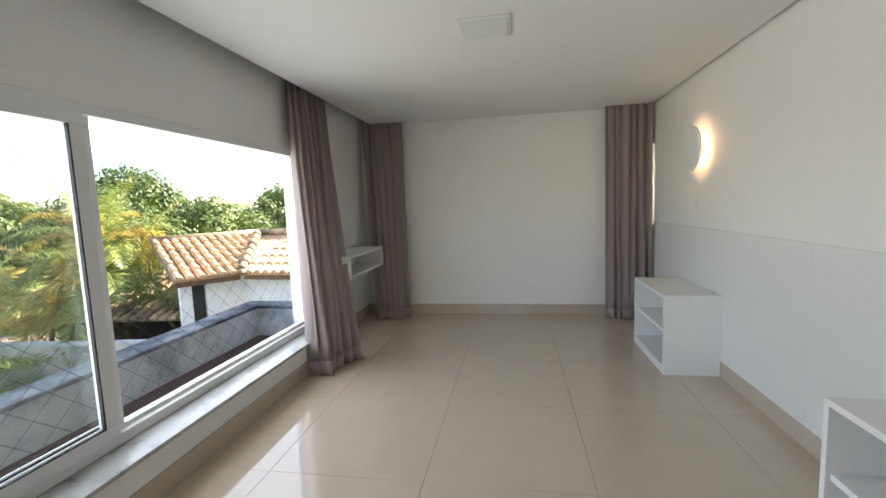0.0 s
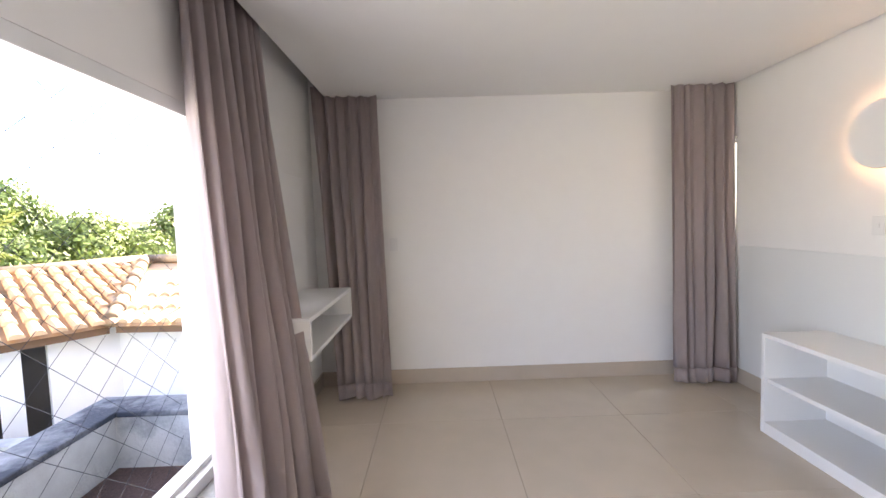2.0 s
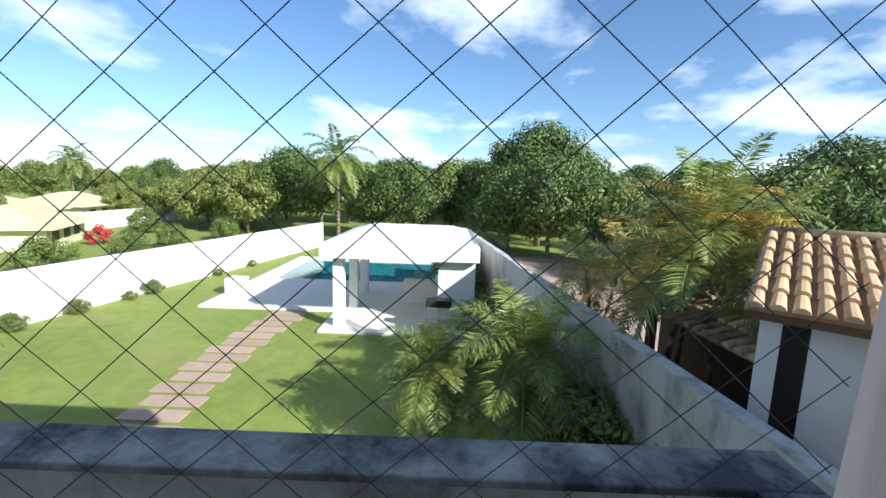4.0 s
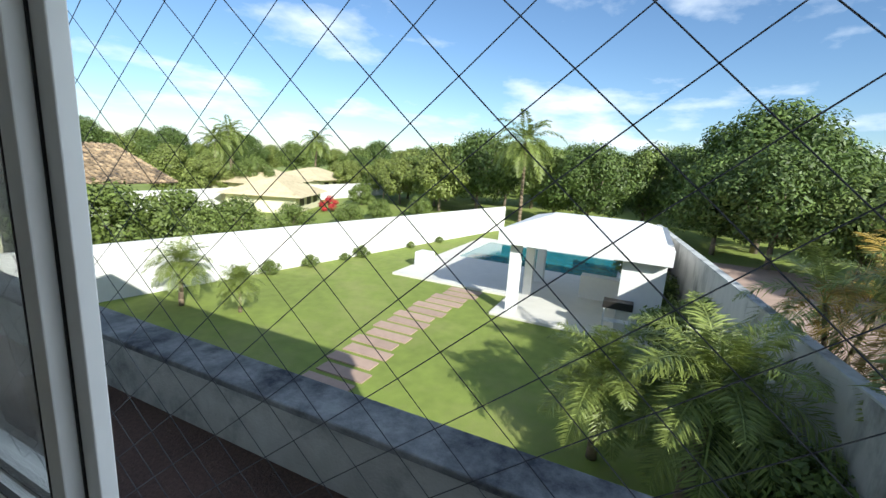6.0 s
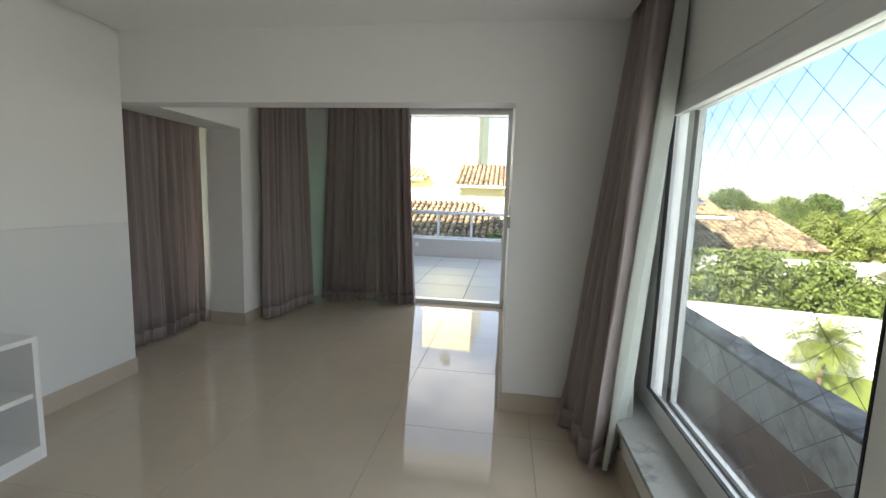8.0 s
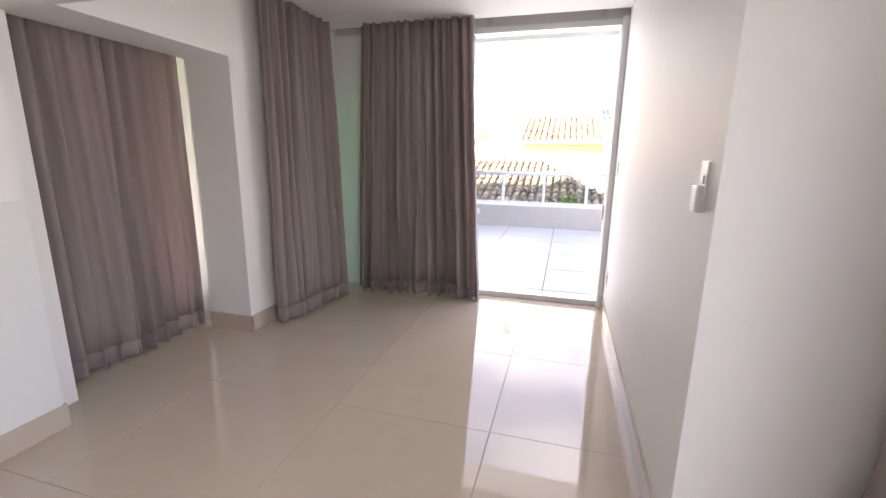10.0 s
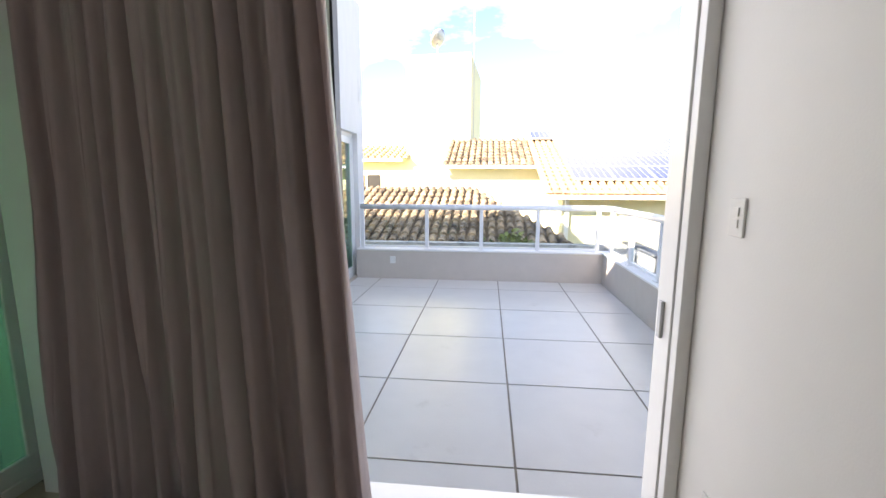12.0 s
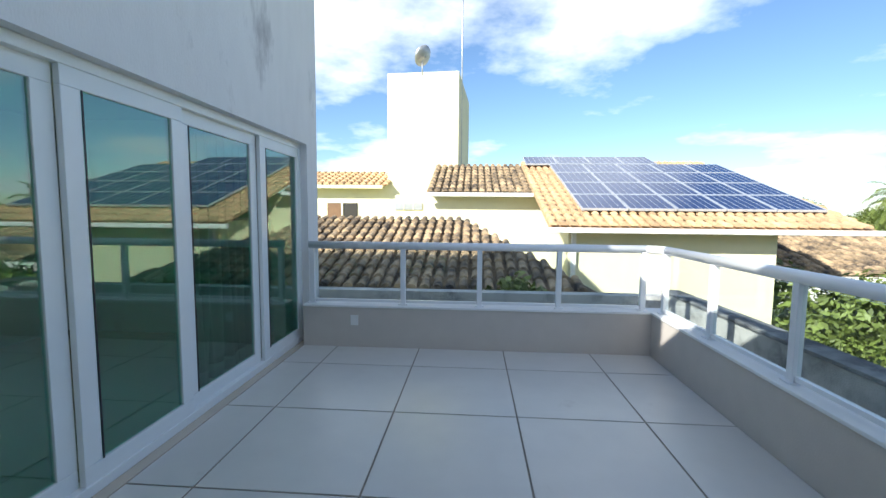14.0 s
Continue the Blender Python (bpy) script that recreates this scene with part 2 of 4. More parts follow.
def tube(bm, a, b, r0, r1=None, sides=8, cap=True):
    a, b = Vector(a), Vector(b)
    r1 = r0 if r1 is None else r1
    d = (b - a).normalized()
    s = d.orthogonal().normalized()
    t = d.cross(s)
    rings = []
    for p, r in ((a, r0), (b, r1)):
        rings.append([bm.verts.new(p + (s * math.cos(k * math.tau / sides) + t * math.sin(k * math.tau / sides)) * r) for k in range(sides)])
    for k in range(sides):
        f = bm.faces.new((rings[0][k], rings[0][(k + 1) % sides], rings[1][(k + 1) % sides], rings[1][k]))
        f.smooth = sides > 5
    if cap:
        bm.faces.new(rings[0][::-1]); bm.faces.new(rings[1])
    return bm


def cord(points, r, sides=4):
    """One continuous thin tube through the points."""
    bm = bmesh.new()
    rings = []
    for k, p in enumerate(points):
        d = (Vector(points[min(k + 1, len(points) - 1)]) - Vector(points[max(k - 1, 0)])).normalized()
        s = d.cross(Vector((1, 0, 0))).normalized()
        t = d.cross(s)
        rings.append([bm.verts.new(Vector(p) + (s * math.cos(j * math.tau / sides) + t * math.sin(j * math.tau / sides)) * r) for j in range(sides)])
    for a, b in zip(rings, rings[1:]):
        for j in range(sides):
            bm.faces.new((a[j], a[(j + 1) % sides], b[(j + 1) % sides], b[j]))
    return bm


def finish(name, bm, mat, smooth=False):
    bmesh.ops.recalc_face_normals(bm, faces=bm.faces)
    me = bpy.data.meshes.new(name)
    bm.to_mesh(me); bm.free()
    me.materials.append(mat)
    if smooth:
        me.polygons.foreach_set("use_smooth", [True] * len(me.polygons))
    return me


def part(name, bm, mat, parent=None, label="", smooth=False):
    ob = new(name, finish(name, bm, mat, smooth))
    ob.parent = parent
    return tagged(ob, label)


def bx(*a, bevel=0.0):
    return box(bmesh.new(), *a, bevel=bevel)


def thing(name, x, y, z, label, category, group="", rz=0):
    ob = new(name)
    ob.matrix_world = pose(x, y, z, 0, 0, rz)
    ob.empty_display_size = 0.1
    return tagged(ob, label, category, group)


def structure(name, boxes, mat, label="", bevel=0.0):
    bm = bmesh.new()
    for b in boxes:
        box(bm, *b, bevel=bevel)
    return tagged(part(name, bm, mat), label, kind="structure")


# ================= structure of the house =================
H = 2.6            # ceiling
W_IN, W_OUT = -2.2, -2.42   # window wall faces
E_IN = 1.53        # bed wall face
N_IN = 5.3         # far wall face
S_B = -0.47        # partition between bedroom and hall
DY = -3.36         # terrace door plane
HW = -1.37         # hall west wall face
TE = 1.40          # terrace east wall face

structure("floor", [(-3.0, 3.6, -8.25, 5.6, -0.25, -0.008)], M_GROUT, "dark grout bed under the floor tiles")
structure("wall_window", [(W_OUT, W_IN, -0.75, -0.22, -0.3, 3.1), (W_OUT, W_IN, 3.60, 5.5, -0.3, 3.1),
                          (W_OUT, W_IN, -0.22, 3.60, 2.06, 3.1), (W_OUT, W_IN, -0.22, 3.60, -0.3, 0.28)], M_WALL,
          "white painted window wall")
structure("wall_under_window", [(W_IN + 0.002, -2.02, -0.56, 3.62, -0.05, 0.275)], M_WALL, "low white wall under the window sill")
structure("wall_north", [(W_OUT, 1.75, N_IN, N_IN + 0.2, -0.3, 3.1)], M_WALL, "plain white painted end wall")
structure("wall_bed", [(E_IN, E_IN + 0.2, S_B, 5.12, -0.3, 3.1), (E_IN, E_IN + 0.2, 5.12, N_IN, -0.3, 1.15),
                       (E_IN, E_IN + 0.2, 5.12, N_IN, 2.15, 3.1)], M_WALL, "white wall behind the bed area")
structure("wall_partition", [(W_IN, HW - 0.2, S_B - 0.18, S_B, -0.3, 3.1), (HW, 3.4, S_B - 0.18, S_B, 2.1, 3.1),
                             (E_IN + 0.2, 3.4, S_B - 0.18, S_B, -0.3, 2.1)], M_WALL, "white partition with a wide opening")
structure("wall_hall_west", [(HW - 0.2, HW, DY - 0.1, S_B, -0.3, 3.1)], M_WALL, "white side wall of the passage")
structure("wall_hall_east", [(1.46, 1.86, -2.32, -1.8, -0.3, 3.1), (1.46, 1.86, -1.8, S_B - 0.182, 2.12, 3.1),
                             (1.46, 1.86, -3.56, -2.32, 2.2, 3.1), (1.08, 1.46, -3.5, -3.30, -0.3, 2.62), (1.46, 1.86, -3.56, -3.44, -0.3, 2.2)], M_WALL, "white wall with a column beside a curtained recess")
# last box: sill added behind the curtain to block sun patches at its foot
structure("wall_recess", [(2.2, 2.4, -1.62, S_B - 0.182, -0.3, 3.1), (2.2, 2.4, -1.92, -1.62, 2.25, 3.1), (1.86, 4.7, -2.12, -1.92, -0.3, 3.1), (1.86, 4.7, -3.58, -3.4, -0.3, 3.0), (2.2, 2.4, -1.92, -1.62, -0.3, 0.3)], M_WALL, "white walls closing the recess")
structure("wall_terrace_lintel", [(HW - 0.2, 1.46, DY - 0.2, DY, 2.62, 3.1), (-2.6, HW - 0.202, DY - 0.2, DY, -0.3, 3.1)], M_RENDER, "white outer wall above the terrace door")
structure("terrace_canopy", [(-1.7, TE, -4.05, DY - 0.2, 2.66, 2.86)], M_WHITEOUT, "white slab over the terrace door")
# third box: unseen upstand added on the roof to trim the parapet's sun patch
structure("wall_wing", [(TE, TE + 0.3, -8.5, -8.2, -0.3, 4.15), (TE, TE + 0.3, -8.2, DY - 0.2, 2.2, 4.15), (TE, TE + 0.3, DY - 0.2, -3.12, 3.252, 4.15), (TE + 0.3, 4.5, -8.5, -8.3, -0.3, 2.7),
                        # last box of this row: unseen eave slab added to keep sun out of the wing
                        (4.5, 4.7, -8.5, -3.58, -0.3, 0.85), (4.5, 4.7, -8.5, -3.58, 2.15, 2.7), (4.702, 6.3, -8.5, -2.0, 2.3, 2.5),
                        (4.5, 4.7, -8.5, -7.5, 0.85, 2.15), (4.5, 4.7, -6.4, -6.1, 0.85, 2.15), (4.5, 4.7, -5.0, -3.58, 0.85, 2.15)], M_RENDER, "rain-streaked white wall above the glass doors, with added unseen sun blockers")
structure("ceiling", [(-2.03, 1.50, S_B, N_IN, H, H + 0.12), (-2.6, 3.6, -0.75, 5.6, 2.85, 3.1)], M_CEIL, "white plasterboard ceiling with curtain slots")
structure("ceiling_hall", [(HW, 3.3, -3.2, S_B - 0.18, H + 0.06, H + 0.18), (-2.6, 3.6, -3.6, -0.75, 2.9, 3.1)], M_CEIL, "white plasterboard ceiling of the passage")
structure("ceiling_wing", [(TE + 0.3, 4.5, -8.3, -3.58, 2.5, 2.6)], M_CEIL, "white ceiling behind the glass doors")
structure("baseboard", [(-2.02, -2.006, -0.55, 3.6, 0, 0.13), (W_IN, W_IN + 0.014, 3.62, N_IN, 0, 0.13), (W_IN, E_IN, N_IN - 0.014, N_IN, 0, 0.13),
                        (E_IN - 0.014, E_IN, S_B, N_IN - 0.014, 0, 0.13), (W_IN, HW + 0.014, S_B, S_B + 0.014, 0, 0.13),
                        (HW, HW + 0.014, DY + 0.09, S_B, 0, 0.13), (1.446, 1.46, -2.32, -1.79, 0, 0.13), (1.446, 1.86, -1.8, -1.786, 0, 0.13)],
          M_BASE, "beige porcelain skirting strip")
structure("window_sill", [(-2.21, -1.985, -0.5, 3.6, 0.275, 0.30)], M_SILL, "grey veined marble window sill", bevel=0.004)


# ---- curtains ----
def curtain(a, b, a2, b2, top, folds, amp, amp2, seed, label, lining=None, foot=0.015, group="taupe curtains"):
    """A pleated hanging from the line a-b at the top to a2-b2 at its foot, which swells towards the foot."""
    rnd = random.Random(seed)
    a, b, a2, b2 = (Vector((*p, 0)) for p in (a, b, a2, b2))
    ob = thing("curtain", *(a2 + b2) / 2, label, "curtain", group)
    ob.location.z = 0.0
    base = ob.location.copy()

    def sheet(shift, z0, z1, nv, k0, k1):
        bm = bmesh.new()
        nu = folds * 12
        ph = [rnd.uniform(-0.5, 0.5) for _ in range(folds + 2)]
        am = [rnd.uniform(0.4, 1.35) for _ in range(folds + 2)]
        rows = []
        for j in range(nv + 1):
            z = z0 + (z1 - z0) * j / nv
            s = (top - z) / top
            row = []
            for i in range(nu + 1):
                u = k0 + (k1 - k0) * i / nu
                f = u * folds
                k = int(f)
                w = f - k
                p = ph[k] * (1 - w) + ph[k + 1] * w
                m = am[k] * (1 - w) + am[k + 1] * w
                swell = s ** 1.15
                line = (a.lerp(b, u)).lerp(a2.lerp(b2, u), swell)
                along = (b2 - a2).normalized()
                side = Vector((-along.y, along.x, 0))
                drift = 0.16 * math.sin(1.6 * z + 1.9 * f + seed) + 0.05 * math.sin(4.3 * z + 5.1 * f)
                wave = math.sin(math.tau * (f + 0.62 * p + drift * s) + 0.5 * s * math.sin(3.1 * f + seed))
                wave += 0.22 * math.sin(2 * math.tau * (f + 0.4 * p) + 1.3 * z)
                fine = 0.34 * math.sin(math.tau * 2.7 * f + 5 * p + 2 * s) * (1 - 0.75 * s)
                d = (amp + (amp2 - amp) * s) * m * (wave + fine)
                q = line + side * (d + shift) + along * (0.35 * amp2 * s * math.cos(math.tau * f + p))
                zz = z + (0.008 * math.sin(9 * u + seed) if j == 0 else 0)
                row.append(bm.verts.new((q.x - base.x, q.y - base.y, zz)))
            rows.append(row)
        for j in range(nv):
            for i in range(nu):
                f = bm.faces.new((rows[j][i], rows[j][i + 1], rows[j + 1][i + 1], rows[j + 1][i]))
                f.smooth = True
        return bm

    p = part("drape", sheet(0, foot + 0.12, top, 16, 0, 1), M_CURTAIN, ob, smooth=True)
    state = rnd.getstate()
    rnd.seed(seed)
    h = part("hem", sheet(0, foot, foot + 0.12, 2, 0, 1), M_CURTAIN, ob, "stitched hem at the foot", smooth=True)
    for q in (p, h):
        so = q.modifiers.new("thickness", "SOLIDIFY")
        so.thickness = 0.004
    if lining:
        rnd.setstate(state)
        q = part("lining", sheet(lining[0], foot + 0.02, top - 0.02, 10, lining[1], lining[2]), M_SHEER, ob, "off-white curtain lining", smooth=True)
    return ob


SLOT = 2.70
curtain((-2.13, 3.28), (-2.08, 3.92), (-1.92, 3.02), (-1.74, 3.50), SLOT, 7, 0.04, 0.09, 3, "gathered taupe fabric curtain beside the open window")
curtain((-2.16, 5.20), (-1.58, 5.22), (-1.98, 4.98), (-1.53, 4.96), SLOT, 6, 0.03, 0.055, 5, "taupe fabric curtain in the corner by the shelf")
curtain((0.96, 5.14), (1.49, 5.12), (0.95, 5.07), (1.47, 5.04), SLOT, 6, 0.03, 0.05, 7, "taupe fabric curtain in the corner by the nightstand")
curtain((-2.10, -0.46), (-2.08, 0.06), (-1.80, -0.42), (-1.90, 0.16), SLOT, 6, 0.04, 0.07, 11, "gathered taupe curtain at the window's end", (0.09, 0.3, 1))
curtain((1.36, -2.04), (1.36, -3.0), (1.34, -1.99), (1.22, -2.86), SLOT, 9, 0.035, 0.065, 13, "taupe curtain over the passage side window")
curtain((-0.05, -3.13), (1.06, -3.13), (-0.19, -3.16), (1.15, -3.10), SLOT, 13, 0.035, 0.06, 17, "wide taupe curtain drawn over half the terrace door", (-0.09, 0.05, 0.35))
curtain((1.96, -1.80), (1.96, -0.75), (1.95, -1.79), (1.95, -0.76), 2.3, 9, 0.04, 0.06, 19, "taupe curtain hanging in the recess")
curtain((1.80, -4.0), (1.80, -4.75), (1.80, -4.0), (1.80, -4.7), 2.2, 7, 0.04, 0.06, 23, "curtain seen behind the green glass doors")
curtain((1.80, -6.75), (1.80, -8.0), (1.80, -6.7), (1.80, -8.0), 2.2, 10, 0.04, 0.06, 29, "curtain seen behind the green glass doors")


# ---- the bedroom window ----
def frame_bars(parent, axis, at, thick, a0, a1, z0, z1, w, mat=M_FRAME, name="frame"):
    """Four bars of a frame standing in the plane axis = at."""
    for q in ((a0, a1, z0, z0 + w), (a0, a1, z1 - w, z1), (a0, a0 + w, z0 + w, z1 - w), (a1 - w, a1, z0 + w, z1 - w)):
        b = (at - thick / 2, at + thick / 2, q[0], q[1]) if axis == "x" else (q[0], q[1], at - thick / 2, at + thick / 2)
        part(name, bx(*b, q[2], q[3], bevel=0.004), mat, parent)


win = tagged(new("window_1"), "white framed sliding window, one half open", "window", kind="structure")
frame_bars(win, "x", -2.27, 0.14, -0.22, 3.60, 0.30, 2.06, 0.06, name="window_frame")
part("window_track", bx(-2.26, -2.24, -0.16, 3.54, 0.36, 0.385), M_FRAME, win)


def sash(x, y0, y1, pane_mat):
    frame_bars(win, "x", x, 0.045, y0, y1, 0.345, 2.02, 0.075, name="sash")
    p = part("pane", bx(x - 0.004, x + 0.004, y0 + 0.07, y1 - 0.07, 0.415, 1.95), pane_mat, win)
    p.visible_shadow = False
    for q in ((y0 + 0.075, y0 + 0.083, 0.42, 1.945), (y1 - 0.083, y1 - 0.075, 0.42, 1.945), (y0 + 0.083, y1 - 0.083, 0.42, 0.428)):
        part("gasket", bx(x + 0.005, x + 0.0235, q[0], q[1], q[2], q[3]), M_RUBBER, win)


sash(-2.218, -0.16, 1.42, M_GLASS)
sash(-2.268, 0.0, 1.49, M_GLASS)
part("gasket", bx(-2.246, -2.240, 1.41, 1.425, 0.36, 2.0), M_RUBBER, win, "black rubber seal")

# bedroom corner window behind the curtain
w2 = tagged(new("window_2"), "narrow white corner window behind a curtain", "window", kind="structure")
frame_bars(w2, "x", 1.63, 0.06, 5.12, N_IN, 1.15, 2.15, 0.035, name="window_frame")

# safety net: two families of crossing cords
net = tagged(new("safety_net"), "dark diamond-mesh safety net outside the window", "net")
DW, DH, NX, KY, KZ = 0.183, 0.163, -2.37, 2.433, 1.869
y0, y1, z0, z1 = -0.25, 3.45, 0.28, 2.10
for sgn in (1, -1):
    for k in range(-60, 60):
        pts = []
        for yy in np.linspace(y0, y1, 41):
            zz = KZ + sgn * (yy - KY) * DH / DW + k * DH
            if z0 - 0.1 <= zz <= z1 + 0.1:
                wob = 0.006 * math.sin(5 * yy + 1.7 * k)
                pts.append((NX + 0.012 * math.sin(2.2 * yy) + wob * 0.5, yy, zz + wob))
        if len(pts) < 2:
            continue
        part("cord", cord(pts, 0.0012), M_NET, net)


# ---- bedroom furniture ----
def nightstand(y, label):
    d, w, h, t = 0.455, 0.89, 0.68, 0.028
    ob = thing("nightstand", E_IN - 0.002, y, 0, label, "nightstand", "white open nightstands")
    part("top", bx(-d, 0, -w / 2, w / 2, h - t, h, bevel=0.003), M_WHITE, ob)
    for s in (-1, 1):
        part("side_panel", bx(-d, -0.016, s * w / 2, s * (w / 2 - t), 0, h - t, bevel=0.002), M_WHITE, ob)
    part("shelf", bx(-d + 0.02, -0.016, -w / 2 + t, w / 2 - t, 0.345, 0.345 + t, bevel=0.002), M_WHITE, ob)
    part("bottom", bx(-d, -0.016, -w / 2 + t, w / 2 - t, 0.05, 0.05 + t, bevel=0.002), M_WHITE, ob)
    part("plinth", bx(-d + 0.002, -d + 0.018, -w / 2 + t, w / 2 - t, 0, 0.05), M_WHITE, ob)
    part("back_panel", bx(-0.03, -0.016, -w / 2 + t, w / 2 - t, 0.078, h - t), M_WHITE, ob)
    return ob


nightstand(3.765, "white open-fronted nightstand with two shelves against the wall")
nightstand(1.02, "white open-fronted nightstand with two shelves against the wall")
hb = tagged(new("headboard"), "pale grey-white laminate headboard panel along the wall", "headboard")
for y in (-0.45, 2.3):
    part("panel", bx(E_IN - 0.016, E_IN - 0.001, y, y + 2.749, 0.131, 1.205, bevel=0.002), M_PANEL, hb)

sc = thing("wall_sconce", E_IN, 3.84, 1.915, "round white disc wall lamp with a warm halo, lit", "wall lamp")
bm = bmesh.new()
tube(bm, (-0.09, 0, 0), (-0.075, 0, 0), 0.19, 0.198, 48)
part("disc", bm, M_WHITE, sc, "matt white round disc")
bm = bmesh.new()
tube(bm, (-0.075, 0, 0), (0, 0, 0), 0.05, 0.06, 24)
part("mount", bm, M_WHITE, sc)
bm = bmesh.new()
tube(bm, (-0.072, 0, 0), (-0.064, 0, 0), 0.155, 0.155, 40)
tube(bm, (-0.072, 0, 0), (-0.064, 0, 0), 0.11, 0.11, 40)
part("light_ring", bm, M_GLOW, sc, "warm glowing ring behind the disc")


def plate(axis, at, face, a, z, label, w=0.075, h=0.118, rockers=1, category="light switch"):
    """A wall plate with rockers on the plane axis = at, facing +1 or -1."""
    ob = new("wall_switch" if category == "light switch" else "wall_socket")
    tagged(ob, label, category)
    ob.matrix_world = {("x", 1): pose(at, a, z), ("x", -1): pose(at, a, z, 0, 0, 180), ("y", -1): pose(a, at, z, 0, 0, -90), ("y", 1): pose(a, at, z, 0, 0, 90)}[(axis, face)]
    part("plate", bx(0, 0.008, -w / 2, w / 2, -h / 2, h / 2, bevel=0.003), M_PLASTIC, ob)
    for k in range(rockers):
        zc = (k - (rockers - 1) / 2) * 0.036
        part("rocker", bx(0.008, 0.012, -0.014, 0.014, zc - 0.013, zc + 0.013, bevel=0.001), M_PLASTIC, ob)
    return ob


plate("x", E_IN, -1, 3.91, 1.39, "white rocker switch plate on the white wall")
plate("y", N_IN, -1, -1.49, 1.30, "white rocker switch plate on the white wall")
plate("x", HW, 1, -3.06, 1.36, "white double switch plate by the terrace door", rockers=2)
plate("x", HW, 1, -3.05, 0.36, "low white socket by the terrace door", rockers=2, category="socket")
fan = plate("x", HW, 1, -0.60, 1.36, "white remote control in its wall holder", 0.07, 0.15, 2, category="remote control")
fan.name = "wall_remote"
part("holder", bx(0.0, 0.03, -0.03, 0.03, -0.085, 0.0, bevel=0.006), M_PLASTIC, fan)

panel = tagged(new("wall_panel"), "white lacquered wall panel above the floating shelf", "wall panel")
part("board", bx(W_IN + 0.001, -2.13, 3.6, 4.80, 0.62, 1.86, bevel=0.003), M_WHITE, panel)
sh = thing("floating_shelf", -2.129, 4.15, 0.78, "white open floating shelf fixed to the wall panel", "shelf")
part("top", bx(0, 0.36, -0.53, 0.53, 0.205, 0.23, bevel=0.002), M_WHITE, sh)
part("bottom", bx(0, 0.36, -0.53, 0.53, 0, 0.025, bevel=0.002), M_WHITE, sh)
for s in (-1, 1):
    part("end_panel", bx(0, 0.36, s * 0.53, s * 0.505, 0.025, 0.205), M_WHITE, sh)
part("back_panel", bx(0, 0.012, -0.505, 0.505, 0.025, 0.205), M_WHITE, sh)

cl = thing("ceiling_light", -0.30, 2.43, H, "square white ceiling light, switched off", "ceiling light")
part("housing", bx(-0.16, 0.16, -0.16, 0.16, -0.016, 0.0, bevel=0.005), M_WHITE, cl)
part("diffuser", bx(-0.145, 0.145, -0.145, 0.145, -0.020, -0.016, bevel=0.002), M_PANEL, cl)

# ---- terrace door ----
td = tagged(new("door_1"), "white aluminium sliding glass door standing open", "sliding door", kind="structure")
frame_bars(td, "y", DY - 0.04, 0.14, HW + 0.001, 1.08, 0.0, 2.62, 0.055, name="door_frame")
part("door_track", bx(HW + 0.06, 1.02, DY - 0.10, DY + 0.02, 0.001, 0.012), M_ALU, td)
for y, x0, x1 in ((DY - 0.02, 0.0, 1.0), (DY - 0.07, 0.04, 1.04)):
    frame_bars(td, "y", y, 0.04, x0, x1, 0.03, 2.56, 0.07, name="leaf_frame")
    p = part("pane", bx(x0 + 0.07, x1 - 0.07, y - 0.004, y + 0.004, 0.10, 2.49), M_GREEN, td, "green-tinted pane")
    p.visible_shadow = False
part("gasket", bx(-0.012, -0.001, DY - 0.05, DY + 0.005, 0.03, 2.56), M_RUBBER, td)
part("jamb_casing", bx(HW + 0.001, HW + 0.05, DY + 0.035, DY + 0.09, 0, 2.62, bevel=0.004), M_FRAME, td)
part("latch", bx(HW + 0.056, HW + 0.07, DY - 0.06, DY - 0.03, 0.85, 1.0, bevel=0.003), M_METAL, td)


def glass_doors(x, edges, z1, label, name, depth=0.09):
    """A run of white framed green glass leaves in the plane x, at every second one set back."""
    d = tagged(new(name), label, "glass door", kind="structure")
    frame_bars(d, "x", x, depth, edges[0], edges[-1], 0.0, z1, 0.06, name="door_frame")
    for k, (a, b) in enumerate(zip(edges, edges[1:])):
        xx = x + (0.02 if k % 2 else -0.018)
        frame_bars(d, "x", xx, 0.035, a, b, 0.05, z1 - 0.05, 0.105, name="leaf_frame")
        p = part("pane", bx(xx - 0.004, xx + 0.004, a + 0.10, b - 0.10, 0.15, z1 - 0.15), M_GREEN, d, "green-tinted pane")
        p.visible_shadow = False
        part("gasket", bx(xx - 0.022, xx - 0.017, b - 0.113, b - 0.1055, 0.155, z1 - 0.155), M_RUBBER, d)
    return d


glass_doors(TE + 0.12, (-8.2, -7.32, -6.30, -5.46, -4.45, -3.6), 2.2, "white framed sliding doors with green-tinted glass", "door_2")
glass_doors(1.60, (-3.44, -2.88, -2.32), 2.2, "white framed glass door behind the curtain", "door_3")

# ---- terrace ----
PX, PY, PZ = -2.30, -8.02, 0.43     # inner faces and height of the parapet
structure("parapet_terrace", [(PX - 0.2, PX, PY - 0.2, DY - 0.2, -0.3, PZ), (PX, TE, PY - 0.2, PY, -0.3, PZ)], M_PARA, "taupe painted low terrace parapet")
structure("parapet_coping", [(PX - 0.22, PX + 0.012, PY - 0.22, DY - 0.21, PZ, PZ + 0.025), (PX + 0.012, TE - 0.002, PY - 0.22, PY + 0.012, PZ, PZ + 0.025)], M_WHITEOUT,
          "white painted coping on the parapet", bevel=0.006)
